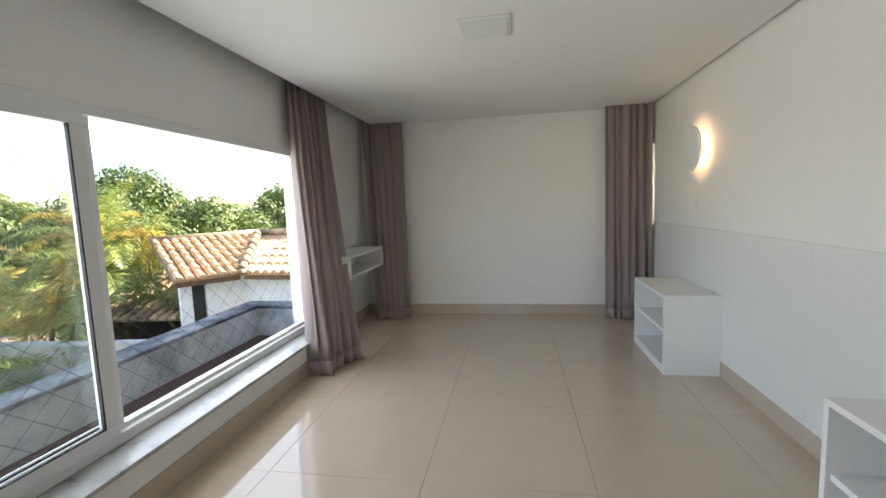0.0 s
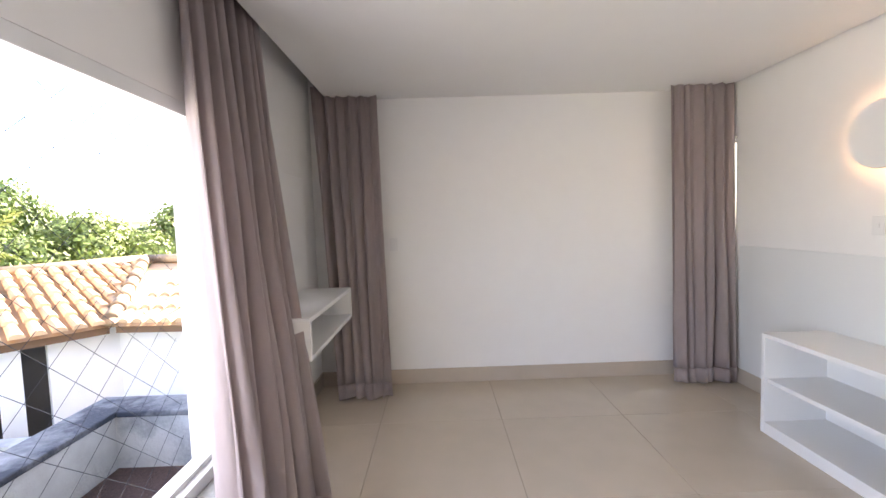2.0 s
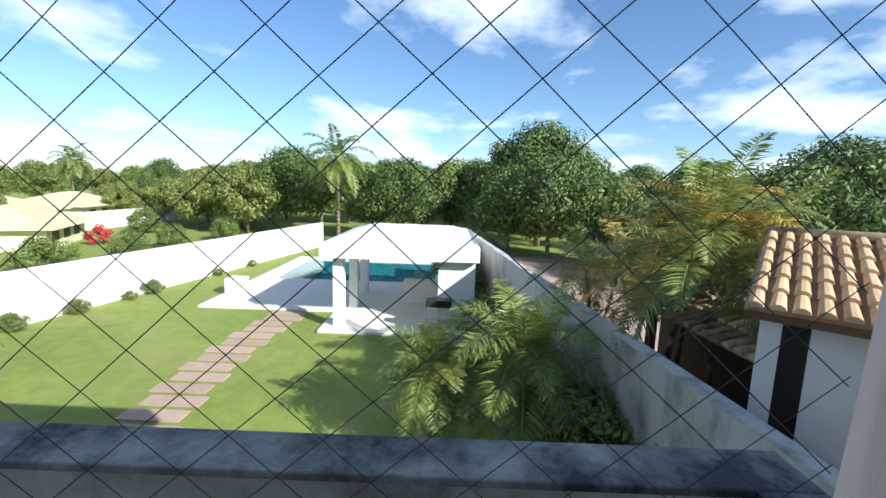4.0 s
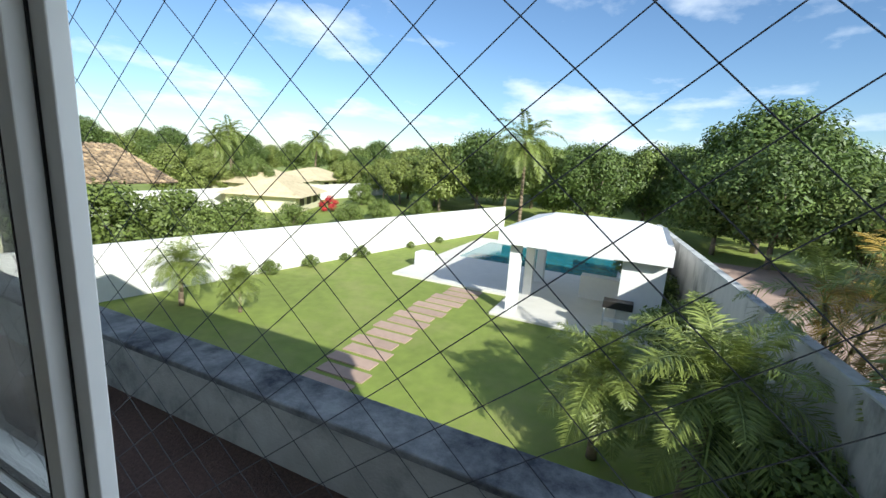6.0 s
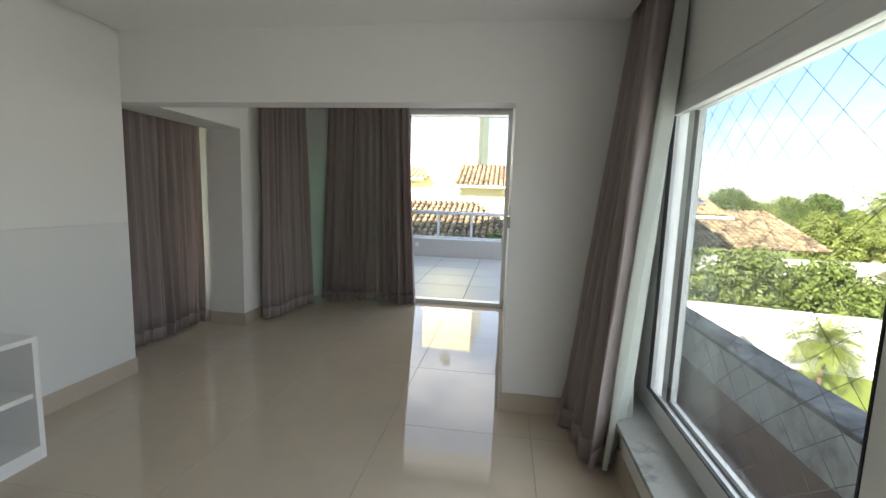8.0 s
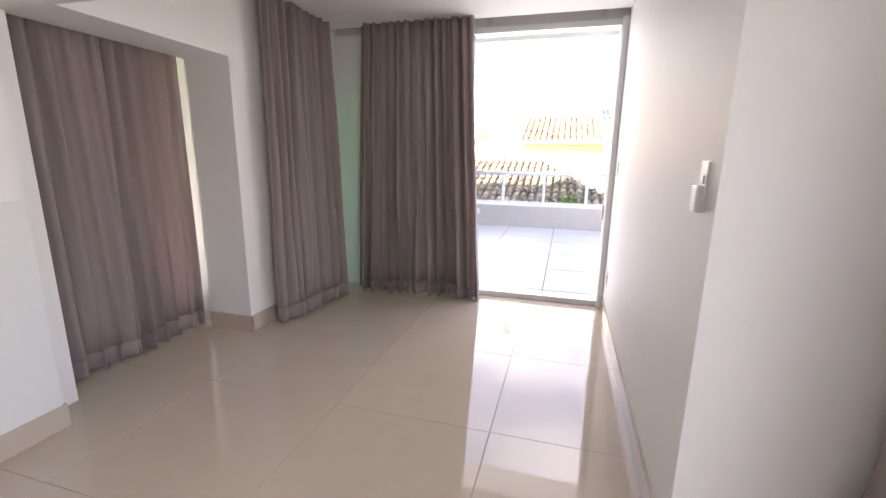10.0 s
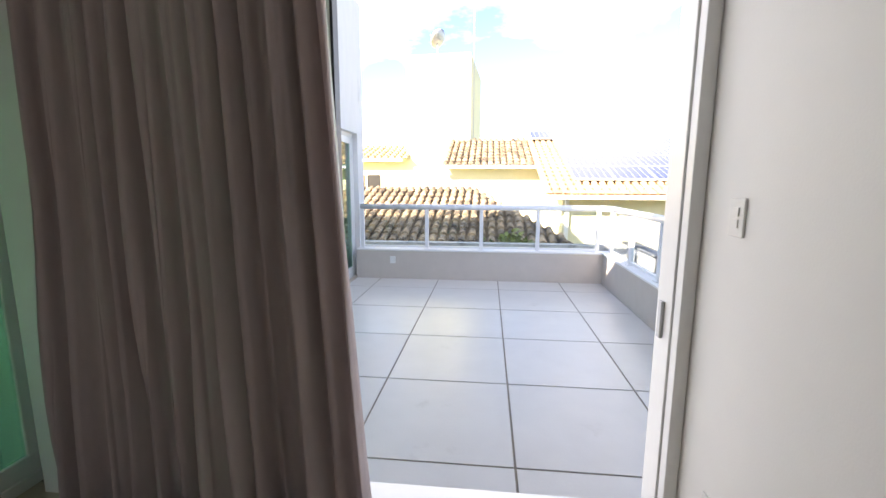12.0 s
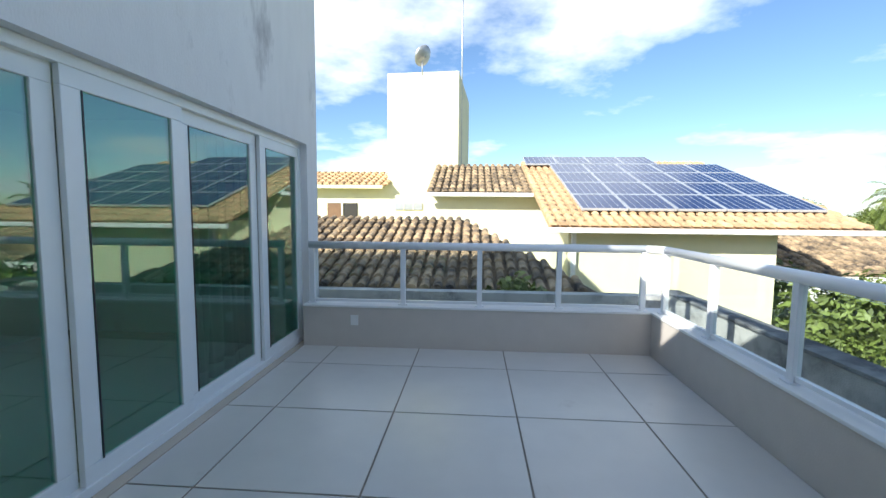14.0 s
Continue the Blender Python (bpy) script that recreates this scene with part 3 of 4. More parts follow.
plate("y", PY, 1, 0.83, 0.29, "white outdoor socket on the parapet", 0.085, 0.11, 1, category="socket")
rail = tagged(new("railing"), "white aluminium railing with clear glass panels on the parapet", "railing")
RX, RY, RZ = PX - 0.09, PY - 0.09, 1.10
bm = bmesh.new()
for a, b in (((RX, DY - 0.25, RZ), (RX, RY + 0.14, RZ)), ((RX, RY + 0.14, RZ), (RX + 0.14, RY, RZ)), ((RX + 0.14, RY, RZ), (TE - 0.05, RY, RZ))):
    tube(bm, a, b, 0.042, sides=20)
part("handrail", bm, M_ALU, rail)
posts = [(RX, y) for y in (-4.4, -5.3, -6.2, -7.1, RY + 0.16)] + [(x, RY) for x in (RX + 0.16, -1.36, -0.52, 0.31, TE - 0.08)]
for x, y in posts:
    p = part("post", bx(x - 0.027, x + 0.027, y - 0.027, y + 0.027, PZ + 0.025, RZ - 0.03, bevel=0.004), M_ALU, rail)
    part("base_plate", bx(x - 0.05, x + 0.05, y - 0.045, y + 0.045, PZ + 0.025, PZ + 0.037), M_ALU, p)
for (xa, ya), (xb, yb) in zip(posts, posts[1:]):
    if abs(xa - xb) > 0.05 and abs(ya - yb) > 0.05:
        continue
    if abs(xa - xb) < 0.05:
        lo, hi = sorted((ya, yb)); lo += 0.03; hi -= 0.03
        part("bottom_rail", bx(xa - 0.014, xa + 0.014, lo, hi, PZ + 0.045, PZ + 0.075), M_ALU, rail)
        g = part("glass_panel", bx(xa - 0.004, xa + 0.004, lo, hi, PZ + 0.07, RZ - 0.05), M_RAILGLASS, rail)
    else:
        lo, hi = sorted((xa, xb)); lo += 0.03; hi -= 0.03
        part("bottom_rail", bx(lo, hi, ya - 0.014, ya + 0.014, PZ + 0.045, PZ + 0.075), M_ALU, rail)
        g = part("glass_panel", bx(lo, hi, ya - 0.004, ya + 0.004, PZ + 0.07, RZ - 0.05), M_RAILGLASS, rail)
    g.visible_shadow = False

# ---- planter ledge round the house ----
structure("ledge_slab", [(-3.0, W_OUT - 0.002, -3.5, 3.85, -0.5, 0.11), (-3.2, PX - 0.202, -9.4, -3.5, -0.5, -0.22), (PX - 0.202, 3.0, -9.4, PY - 0.202, -0.5, -0.22)], M_SOIL,
          "dark red gravel bed along the ledge")
structure("ledge_parapet", [(-3.2, -3.0, -9.4, 4.05, -3.2, 0.42), (-3.0, W_OUT, 3.85, 4.05, -3.2, 0.42), (-3.0, 3.0, -9.4, -9.2, -3.2, 0.40)], M_CONC,
          "black-stained concrete parapet outside the window")
structure("ledge_coping", [(-3.22, -2.98, -9.42, 4.07, 0.42, 0.455), (-2.98, W_OUT, 3.83, 4.07, 0.42, 0.455)], M_CAP, "mossy dark top of the parapet", bevel=0.008)
structure("house_body", [(-2.9, W_OUT, -0.75, -0.72, -3.2, -0.5), (W_OUT, 3.6, -8.2, 5.4, -3.2, -0.52), (-2.6, 4.7, -0.75, 5.6, 3.102, 3.25), (-2.6, 4.7, -3.6, -0.75, 3.102, 3.25)], M_RENDER,
          "white rendered storey and roof slab of the house")


# ================= garden =================
GZ = -3.2
structure("ground", [(-900, 900, -900, 900, GZ - 0.5, GZ)], M_GRASS, "mown green lawn")


def strip(name, a, b, z0, z1, w, mat, label, cap=None):
    """A straight wall between two plan points."""
    a, b = Vector(a), Vector(b)
    d = (b - a)
    ob = new(name)
    ob.matrix_world = pose(a.x, a.y, 0, 0, 0, math.degrees(math.atan2(d.y, d.x)))
    tagged(ob, label, "garden wall", kind="structure")
    n = max(2, int(d.length / 6))
    part("wall", bx(0, d.length, -w / 2, w / 2, z0, z1), mat, ob)
    part("coping", bx(0, d.length, -w / 2 - 0.015, w / 2 + 0.015, z1, z1 + 0.03), cap or mat, ob)
    return ob


strip("garden_wall_south", (4.0, -14.0), (-32.2, -6.35), GZ, -1.52, 0.16, M_GARDENWALL, "long white garden wall in sunlight")
strip("garden_wall_north", (3.0, 6.47), (-22.0, 3.55), GZ, -0.56, 0.16, M_NWALL, "mould-streaked grey-white garden wall", M_CONC)

# gazebo
gz = thing("gazebo", -14.8, 1.3, GZ, "white garden pavilion with a hipped white roof", "gazebo")
part("platform", bx(-5.2, 0.6, -2.5, 2.5, 0, 0.10, bevel=0.02), M_DECK, gz, "pale stone floor")
for x in (-0.05, -4.2):
    part("column", bx(x - 0.17, x + 0.17, -2.12, -1.80, 0.10, 2.3), M_WHITEOUT, gz)
part("column", bx(-2.3, -2.0, -2.1, -1.8, 0.10, 2.3), M_WHITEOUT, gz)
part("grill_wall", bx(-4.3, 0.1, 2.0, 2.35, 0.10, 2.3), M_WHITEOUT, gz)
part("grill_front", bx(-0.3, 0.1, 1.2, 2.0, 0.10, 2.3), M_WHITEOUT, gz)
part("counter", bx(-3.4, -2.9, -0.2, 1.8, 0.10, 0.95), M_WHITEOUT, gz)
bm = bmesh.new()
lo = [bm.verts.new(p) for p in ((0.45, -2.45, 2.35), (0.45, 2.45, 2.35), (-5.0, 2.45, 2.35), (-5.0, -2.45, 2.35))]
mi = [bm.verts.new((v.co.x, v.co.y, 2.78)) for v in lo]
hi = [bm.verts.new(p) for p in ((-1.9, -1.35, 3.15), (-1.9, 1.6, 3.15), (-3.0, 1.6, 3.15), (-3.0, -1.35, 3.15))]
bm.faces.new(lo[::-1])
for r, s in ((lo, mi), (mi, hi)):
    for k in range(4):
        bm.faces.new((r[k], r[(k + 1) % 4], s[(k + 1) % 4], s[k]))
bm.faces.new(hi)
part("roof", bm, M_WHITEOUT, gz, "white hipped roof with a deep fascia")
part("roof_channel", bx(-4.6, -0.2, 2.05, 2.43, 2.80, 2.86), M_METAL, gz)
gr = thing("barbecue_grill", -14.55, 2.55, GZ + 0.1, "black barbecue on a white stand beside the pavilion wall", "barbecue")
part("grill_box", bx(0.0, 0.35, -0.4, 0.4, 0.85, 1.08, bevel=0.02), M_BLACK, gr)
for y in (-0.35, 0.35):
    for x in (0.04, 0.31):
        part("leg", bx(x - 0.02, x + 0.02, y - 0.02, y + 0.02, 0, 0.85), M_WHITEOUT, gr)
part("shelf", bx(0.02, 0.33, -0.37, 0.37, 0.45, 0.48), M_WHITEOUT, gr)

# pool
dk = tagged(new("pool_deck"), "pale stone deck round the swimming pool", "deck", kind="structure")
for b in ((-21.2, -16.4, -6.2, 3.3), (-27.2, -21.2, -6.2, -5.3), (-27.2, -21.2, 2.2, 2.7), (-27.2, -26.2, -5.3, 2.2)):
    part("paving", bx(b[0], b[1], b[2], b[3], GZ, GZ + 0.08), M_DECK, dk)
wt = tagged(new("pool_water"), "turquoise swimming pool water", "pool", kind="structure")
part("water", bx(-26.2, -21.2, -5.3, 2.2, GZ, GZ + 0.04), M_WATER, wt)
pb = thing("planter_box", -18.4, -5.75, GZ + 0.08, "white square planter block on the pool deck", "planter")
part("block", bx(-0.35, 0.35, -0.35, 0.35, 0, 0.62, bevel=0.05), M_WHITEOUT, pb)
ln = thing("sun_lounger", -20.2, 1.9, GZ + 0.08, "white sun lounger by the pool", "sun lounger")
part("seat", bx(-0.3, 0.3, -0.9, 0.35, 0.28, 0.34, bevel=0.02), M_WHITEOUT, ln)
b = part("backrest", bx(-0.3, 0.3, 0, 0.65, 0, 0.06, bevel=0.02), M_WHITEOUT, ln)
b.matrix_local = pose(0, 0.35, 0.28, 45)
for x in (-0.26, 0.26):
    for y in (-0.8, 0.3):
        part("leg", bx(x - 0.025, x + 0.025, y - 0.025, y + 0.025, 0, 0.28), M_WHITEOUT, ln)

path = tagged(new("garden_path"), "path of pink paving slabs across the lawn", "path", kind="structure")
for k in range(15):
    x = -8.2 - k * 0.56
    y = -2.75 - 0.35 * math.sin(k * 0.22) + (0.12 if k % 2 else 0)
    p = part("slab", bx(-0.2, 0.2, -0.62, 0.62, GZ, GZ + 0.03), M_PAVER, path)
    p.location = (x, y, 0)


# ---- plants ----
def leaf_cloud(rnd, clumps, per, size, mat_name):
    """Leaf quads round clump centres (x, y, z, r)."""
    vs, fs = [], []
    for cx, cy, cz, r in clumps:
        for _ in range(per):
            u = Vector((rnd.gauss(0, 1), rnd.gauss(0, 1), rnd.gauss(0, 1))).normalized()
            d = r * rnd.uniform(0.55, 1.08)
            p = Vector((cx, cy, cz)) + Vector((u.x * d, u.y * d, u.z * d * 0.8))
            nrm = (u + Vector((rnd.uniform(-.7, .7), rnd.uniform(-.7, .7), rnd.uniform(-.2, .9)))).normalized()
            s = nrm.orthogonal().normalized()
            s = (Matrix.Rotation(rnd.uniform(0, 6.28), 3, nrm) @ s)
            t = nrm.cross(s)
            k = size * rnd.uniform(0.6, 1.3)
            i = len(vs)
            vs += [p - s * k, p + t * k * 0.45, p + s * k, p - t * k * 0.45]
            fs.append((i, i + 1, i + 2, i + 3))
    me = bpy.data.meshes.new("crown")
    me.from_pydata(vs, [], fs)
    return me


def tree(seed, height, spread, leaf, label, size=0.16, clump=26, per=150, bare=0.25, name="tree", cat="tree"):
    rnd = random.Random(seed)
    ob = thing(name, 0, 0, 0, label, cat)
    bm = bmesh.new()
    trunk_h = height * bare
    tube(bm, (0, 0, -0.1), (0.1, 0, trunk_h), 0.045 * height * 0.6, 0.03 * height * 0.6, 10)
    clumps = []
    for k in range(clump):
        a = k * 2.399 + rnd.uniform(-.4, .4)
        q = (k + 0.5) / clump
        zz = trunk_h + (height - trunk_h) * (0.08 + 0.82 * q)
        rad = spread * math.sqrt(max(0.05, 1 - (2 * q - 0.85) ** 2)) * rnd.uniform(0.35, 0.95)
        r = spread * rnd.uniform(0.26, 0.42)
        c = (math.cos(a) * rad, math.sin(a) * rad, zz)
        clumps.append((*c, r))
        if k % 3 == 0:
            tube(bm, (0.1, 0, trunk_h * rnd.uniform(0.8, 1.0)), (c[0] * 0.8, c[1] * 0.8, c[2]), 0.016 * height * 0.6, 0.006 * height * 0.6, 6)
    part("trunk", bm, M_BARK, ob, "grey bark")
    me = leaf_cloud(rnd, clumps, per, size, leaf.name)
    me.materials.append(leaf)
    cr = new("crown", me)
    cr.parent = ob
    return ob


def palm(seed, height, fronds, length, r, label, old=0.0, droop=1.0, leaflet=0.34, name="palm_tree", mat=None, lean=0.1, wide=1.5):
    rnd = random.Random(seed)
    ob = thing(name, 0, 0, 0, label, "palm tree")
    bm = bmesh.new()
    n = max(6, int(height * 3))
    pts = [Vector((lean * (k / n) ** 2, 0, height * k / n)) for k in range(n + 1)]
    for k in range(n):
        tube(bm, pts[k], pts[k + 1], r * (1.12 - 0.3 * k / n), r * (1.0 - 0.3 * k / n), 9)
    part("trunk", bm, M_PALMBARK, ob, "ringed fibrous trunk")
    tip = pts[-1]
    for k in range(fronds):
        a = k * 2.399
        q = k / fronds
        rise = math.radians(78 - 105 * q)
        L = length * rnd.uniform(0.85, 1.1)
        vs, fs = [], []
        d = Vector((math.cos(a) * math.cos(rise), math.sin(a) * math.cos(rise), math.sin(rise)))
        p = tip.copy()
        steps = 22
        for j in range(steps):
            step = L / steps
            q1 = p + d * step
            side = d.cross(Vector((0, 0, 1)))
            side = side.normalized() if side.length > 1e-3 else Vector((1, 0, 0))
            upv = side.cross(d)
            wdt = 0.012 * (1 - j / steps) + 0.004
            i = len(vs)
            vs += [p - side * wdt, p + side * wdt, q1 + side * wdt, q1 - side * wdt]
            fs.append((i, i + 1, i + 2, i + 3))
            if j > 2:
                ll = leaflet * math.sin(math.pi * (j / steps) ** 0.7) * L / length + 0.05
                for s in (-1, 1):
                    for h in (0.12, 0.37, 0.62, 0.87):
                        b0 = p.lerp(q1, h)
                        out = (side * s + d * rnd.uniform(0.35, 0.85) + upv * rnd.uniform(-0.1, 0.6)).normalized()
                        e = b0 + out * ll * rnd.uniform(0.7, 1.12) + Vector((0, 0, -rnd.uniform(0.12, 0.45) * ll * droop))
                        m = b0.lerp(e, 0.5) + Vector((0, 0, 0.06 * ll))
                        w2 = (0.0045 * leaflet / 0.34 + 0.0018) * wide
                        i = len(vs)
                        vs += [b0, m + d * w2, e, m - d * w2]
                        fs.append((i, i + 1, i + 2, i + 3))
            p = q1
            d = (d + Vector((0, 0, -0.085 * droop))).normalized()
        me = bpy.data.meshes.new("frond")
        me.from_pydata(vs, [], fs)
        me.materials.append(M_FRONDOLD if rnd.random() < old else (mat or M_FROND))
        f = new("frond", me)
        f.parent = ob
    return ob


def put(ob, x, y, z, s=1.0, rz=0):
    ob.matrix_world = pose(x, y, z, 0, 0, rz) @ Matrix.Scale(s, 4)
    return ob


def again(ob, x, y, z, s=1.0, rz=0):
    c = copy_thing(ob, pose(x, y, z, 0, 0, rz))
    c.scale = (s, s, s)
    return c


# young palms on the lawn
p1 = put(palm(41, 1.55, 30, 1.25, 0.085, "young feathery palm on the lawn", leaflet=0.36, name="garden_palm", droop=0.95), -8.64, 2.58, GZ)
again(p1, -8.2, 3.9, GZ, 1.3, 70)
again(p1, -10.05, -7.5, GZ, 0.62, 30)
again(p1, -9.47, -9.3, GZ, 0.85, 200)
# areca clump behind the neighbour's wall
ARECA = "clustered palm with green and yellowing fronds behind the wall"
a1 = put(palm(43, 3.5, 13, 1.75, 0.05, ARECA, old=0.22, leaflet=0.42, name="areca_palm", lean=0.5, wide=1.9), -8.3, 6.3, GZ)
a2 = put(palm(44, 4.1, 12, 1.8, 0.05, ARECA, old=0.30, leaflet=0.42, name="areca_palm", lean=-0.4, wide=1.9), -7.9, 6.9, GZ)
for k, (x, y, s, r) in enumerate(((-9.2, 6.1, 0.95, 80), (-9.0, 6.9, 1.0, 190), (-10.2, 5.9, 0.85, 300), (-7.5, 7.5, 0.92, 20), (-11.2, 6.3, 0.9, 60))):
    again((a1, a2)[k % 2], x, y, GZ, s, r)
# coconut palms
c1 = put(palm(47, 7.2, 26, 3.9, 0.16, "tall coconut palm with drooping fronds", leaflet=0.8, name="coconut_palm", droop=1.2, lean=0.4, wide=3.0), -35, -5.9, GZ, 0.9)
again(c1, -52, -42, GZ, 0.85, 100)
again(c1, -48, -55, GZ, 0.95, 40)
again(c1, -50, -57, GZ, 0.8, 220)
again(c1, -70, 20, GZ, 1.1, 70)
again(c1, -30, -35, GZ, 0.7, 150)

# broad trees
T = [tree(51, 8.2, 4.3, M_LEAF[0], "broad dark green leafy tree", clump=36, per=480),
     tree(52, 7.2, 3.6, M_LEAF[1], "mid green tree with a dense leafy crown", clump=30, per=440),
     tree(53, 6.4, 3.3, M_LEAF[2], "light green tree with a loose leafy crown", clump=26, per=420),
     tree(54, 2.6, 1.7, M_LEAF[1], "rounded green shrub on the lawn", size=0.085, clump=22, per=300, bare=0.1, name="shrub", cat="shrub")]
put(T[0], -36, 10.0, GZ, 1.15)
put(T[1], -40, 3.0, GZ, 0.95)
put(T[2], -38, -14.5, GZ, 0.9)
put(T[3], -10.5, -14.6, GZ, 1.2)
rnd = random.Random(9)
spots = []
for k in range(46):
    a = math.radians(100 + (k + rnd.uniform(-.3, .3)) * 1.62 - 44)
    d = rnd.uniform(44, 70)
    spots.append((-1.5 - d * math.sin(a), 2.5 + d * math.cos(a) * 1.0, rnd.uniform(0.72, 1.02), rnd.choice((0, 0, 1, 1, 2))))
for x, y, s, k in spots:
    if y < -16 and x > -44:
        continue
    again(T[k], x, y, GZ, s * (0.62 if y < -24 else 1.0), rnd.uniform(0, 360))
for x, y, s, k in ((-40, -11.5, .9, 0), (-39, -4.0, .85, 1), (-37, -1.0, .8, 0), (-33, 7.2, .75, 0), (-30, 9.5, .8, 0), (-28, 12.5, .9, 1), (-44, 15, 1.0, 0),
                   (-24, 15, .8, 1), (-20, 17, .85, 0), (-17, 21, .9, 1), (-25, 24, 1.1, 0), (-14, 26, .9, 2), (-32, 20, 1.1, 1), (-40, -20, .75, 2), (-42, -17, .85, 1),
                   (-43, -24, .7, 2), (-14, 31, 1.0, 0), (-20, 34, 1.1, 1), (-10, 33, 1.0, 2), (-9, 26, .8, 0), (-6, 30, .9, 1), (-2, 36, 1.0, 0), (-24, -32, 0.72, 2), (-28, -33, 0.6, 2), (-31, -31, 0.55, 1)):
    again(T[k], x, y, GZ, s * (0.85 if y > 11 and x > -34 else 1.0), rnd.uniform(0, 360))
for k in range(26):
    a = math.radians(108 + k * 2.6)
    d = rnd.uniform(75, 110)
    again(T[k % 3], -1.5 - d * math.sin(a), 2.5 + d * math.cos(a), GZ, rnd.uniform(0.75, 1.0), rnd.uniform(0, 360))
# shrubs by the walls
for x, y, s in ((-6.2, 6.7, .5), (-7.3, 6.5, .55), (-8.9, 6.3, .45), (-10.2, 6.2, .6), (-11.6, 6.0, .5), (-12.8, 5.8, .6), (-14.5, 5.6, .45), (-16.5, 5.3, .5), (-19, 5.0, .55), (-22, 4.7, .6),
                (-13.4, -9.9, .22), (-15.2, -9.5, .2), (-17.0, -9.1, .14), (-18.0, -8.9, .22), (-21.5, -8.2, .14), (-24, -7.7, .14), (-12.2, -10.1, .2),
                (-8.0, -15.5, 1.3), (-6.5, -14.6, 1.1), (-13.2, -15.0, 1.1), (-16, -14.8, .9), (-20, -15.2, .7), (-25, -15, .6), (-29, -15.2, .6),
                (-33, -14, .65), (-36, -22, .8), (-5.0, -12.9, .9), (-3.6, -13.4, .8)):
    again(T[3], x, y if y < 0 else 5.45 + 0.117 * (x + 4.3), GZ, s * (1.0 if y < 0 else 1.25), rnd.uniform(0, 360))
rb = tree(57, 1.6, 1.1, M_RED, "bush covered in red blossom", size=0.1, clump=10, per=120, bare=0.1, name="flowering_bush", cat="shrub")
put(rb, -29.5, -20.5, GZ, 0.8)
# leafy creeper by the neighbour's low roof
sp = tree(58, 1.5, 1.0, M_LEAF[2], "spiky green shrub by the neighbour's roof", size=0.12, clump=12, per=110, bare=0.2, name="shrub", cat="shrub")
put(sp, -1.1, -9.95, -0.65, 0.75)


# ================= neighbours' houses =================
def tile_run(bm, L, half, height, x, y0, z0, slope_len, rise):
    """One course of half-round clay tiles running up a slope from (x, y0, z0) along +y."""
    n = max(1, int(slope_len / 0.34))
    dy, dz = slope_len / n, rise / n
    for k in range(n):
        r0 = half * 1.1
        ring = []
        for j, (yy, zz, r) in enumerate(((y0 + k * dy - 0.05, z0 + k * dz + 0.018, r0), (y0 + (k + 1) * dy, z0 + (k + 1) * dz, half * 0.85))):
            ring.append([bm.verts.new((x + math.cos(math.pi * q / 5) * r, yy, zz + math.sin(math.pi * q / 5) * height * (r / half))) for q in range(6)])
        for q in range(5):
            f = bm.faces.new((ring[0][q], ring[0][q + 1], ring[1][q + 1], ring[1][q]))
        bm.faces.new(ring[0])


def tiled_roof(parent, width, depth, rise, mat, pitch=0.26, left=0.0, right=0.0, name="roof"):
    """A slope of clay tiles: local x along the eave, y up the slope; left and right say how far the hips run in at the top (out, below nought)."""
    bm = bmesh.new()
    a = [bm.verts.new(p) for p in ((0, 0, -0.03), (width, 0, -0.03), (width - right, depth, rise - 0.03), (left, depth, rise - 0.03))]
    bm.faces.new(a)
    x = pitch / 2 + min(0, left)
    while x < width - min(0, right):
        lo, d = 0.0, depth
        if x < max(0, left):
            d = depth * x / left
        if x > width - max(0, right):
            d = depth * (width - x) / right if right > 0 else depth
        if x < 0:
            lo = depth * x / left
        if x > width:
            lo = depth * (x - width) / -right
        if d - lo > 0.3:
            tile_run(bm, 0.34, pitch * 0.36, pitch * 0.30, x, lo, rise * lo / depth, d - lo, rise * (d - lo) / depth)
        x += pitch
    bm.normal_update()
    return tagged(part(name, bm, mat, parent), "courses of half-round clay tiles", kind="stuff")


# the neighbour north: tiled hip roof just past the garden wall
nb = thing("neighbour_house", -5.0, 6.44, 0, "white neighbour house with a sunlit clay tile roof", "house")
EAVE, NRISE, NRUN, NW, NS = 0.40, 0.58, 2.2, 51.5, -3
r = tiled_roof(nb, 1.05, NRUN, NRISE, M_CLAY, pitch=0.17, right=-1.08, name="west_roof")
r.matrix_local = pose(-0.654, -0.822, EAVE, 0, 0, NW)
r = tiled_roof(nb, 9.0, NRUN, NRISE, M_CLAY, pitch=0.17, left=-1.08, name="south_roof")
r.matrix_local = pose(0, 0, EAVE, 0, 0, NS)
HIP = Vector((-1.05, 2.22, NRISE))
bm = bmesh.new()
for k in range(7):
    q = HIP * (k / 7)
    tube(bm, q + Vector((0, 0, EAVE + 0.045)), q + HIP / 6.2 + Vector((0, 0, EAVE + 0.03)), 0.095, 0.075, 10)
part("hip_tile", bm, M_CLAYOLD, nb, "overlapping rounded tiles along the hip")
bm = bmesh.new()
tube(bm, (-2.37, 0.55, EAVE + NRISE), (HIP.x, HIP.y, EAVE + NRISE + 0.03), 0.075, 0.075, 8)
tube(bm, (HIP.x, HIP.y, EAVE + NRISE + 0.03), (8.5, 1.75, EAVE + NRISE + 0.03), 0.075, 0.075, 8)
part("ridge_tile", bm, M_CLAYOLD, nb, "rounded ridge tiles")
south_wall = part("wall", bx(-0.16, 8.6, 0.302, 2.2, GZ, EAVE - 0.06), M_WHITEOUT, nb)
south_wall.matrix_local = pose(0, 0, 0, 0, 0, NS)
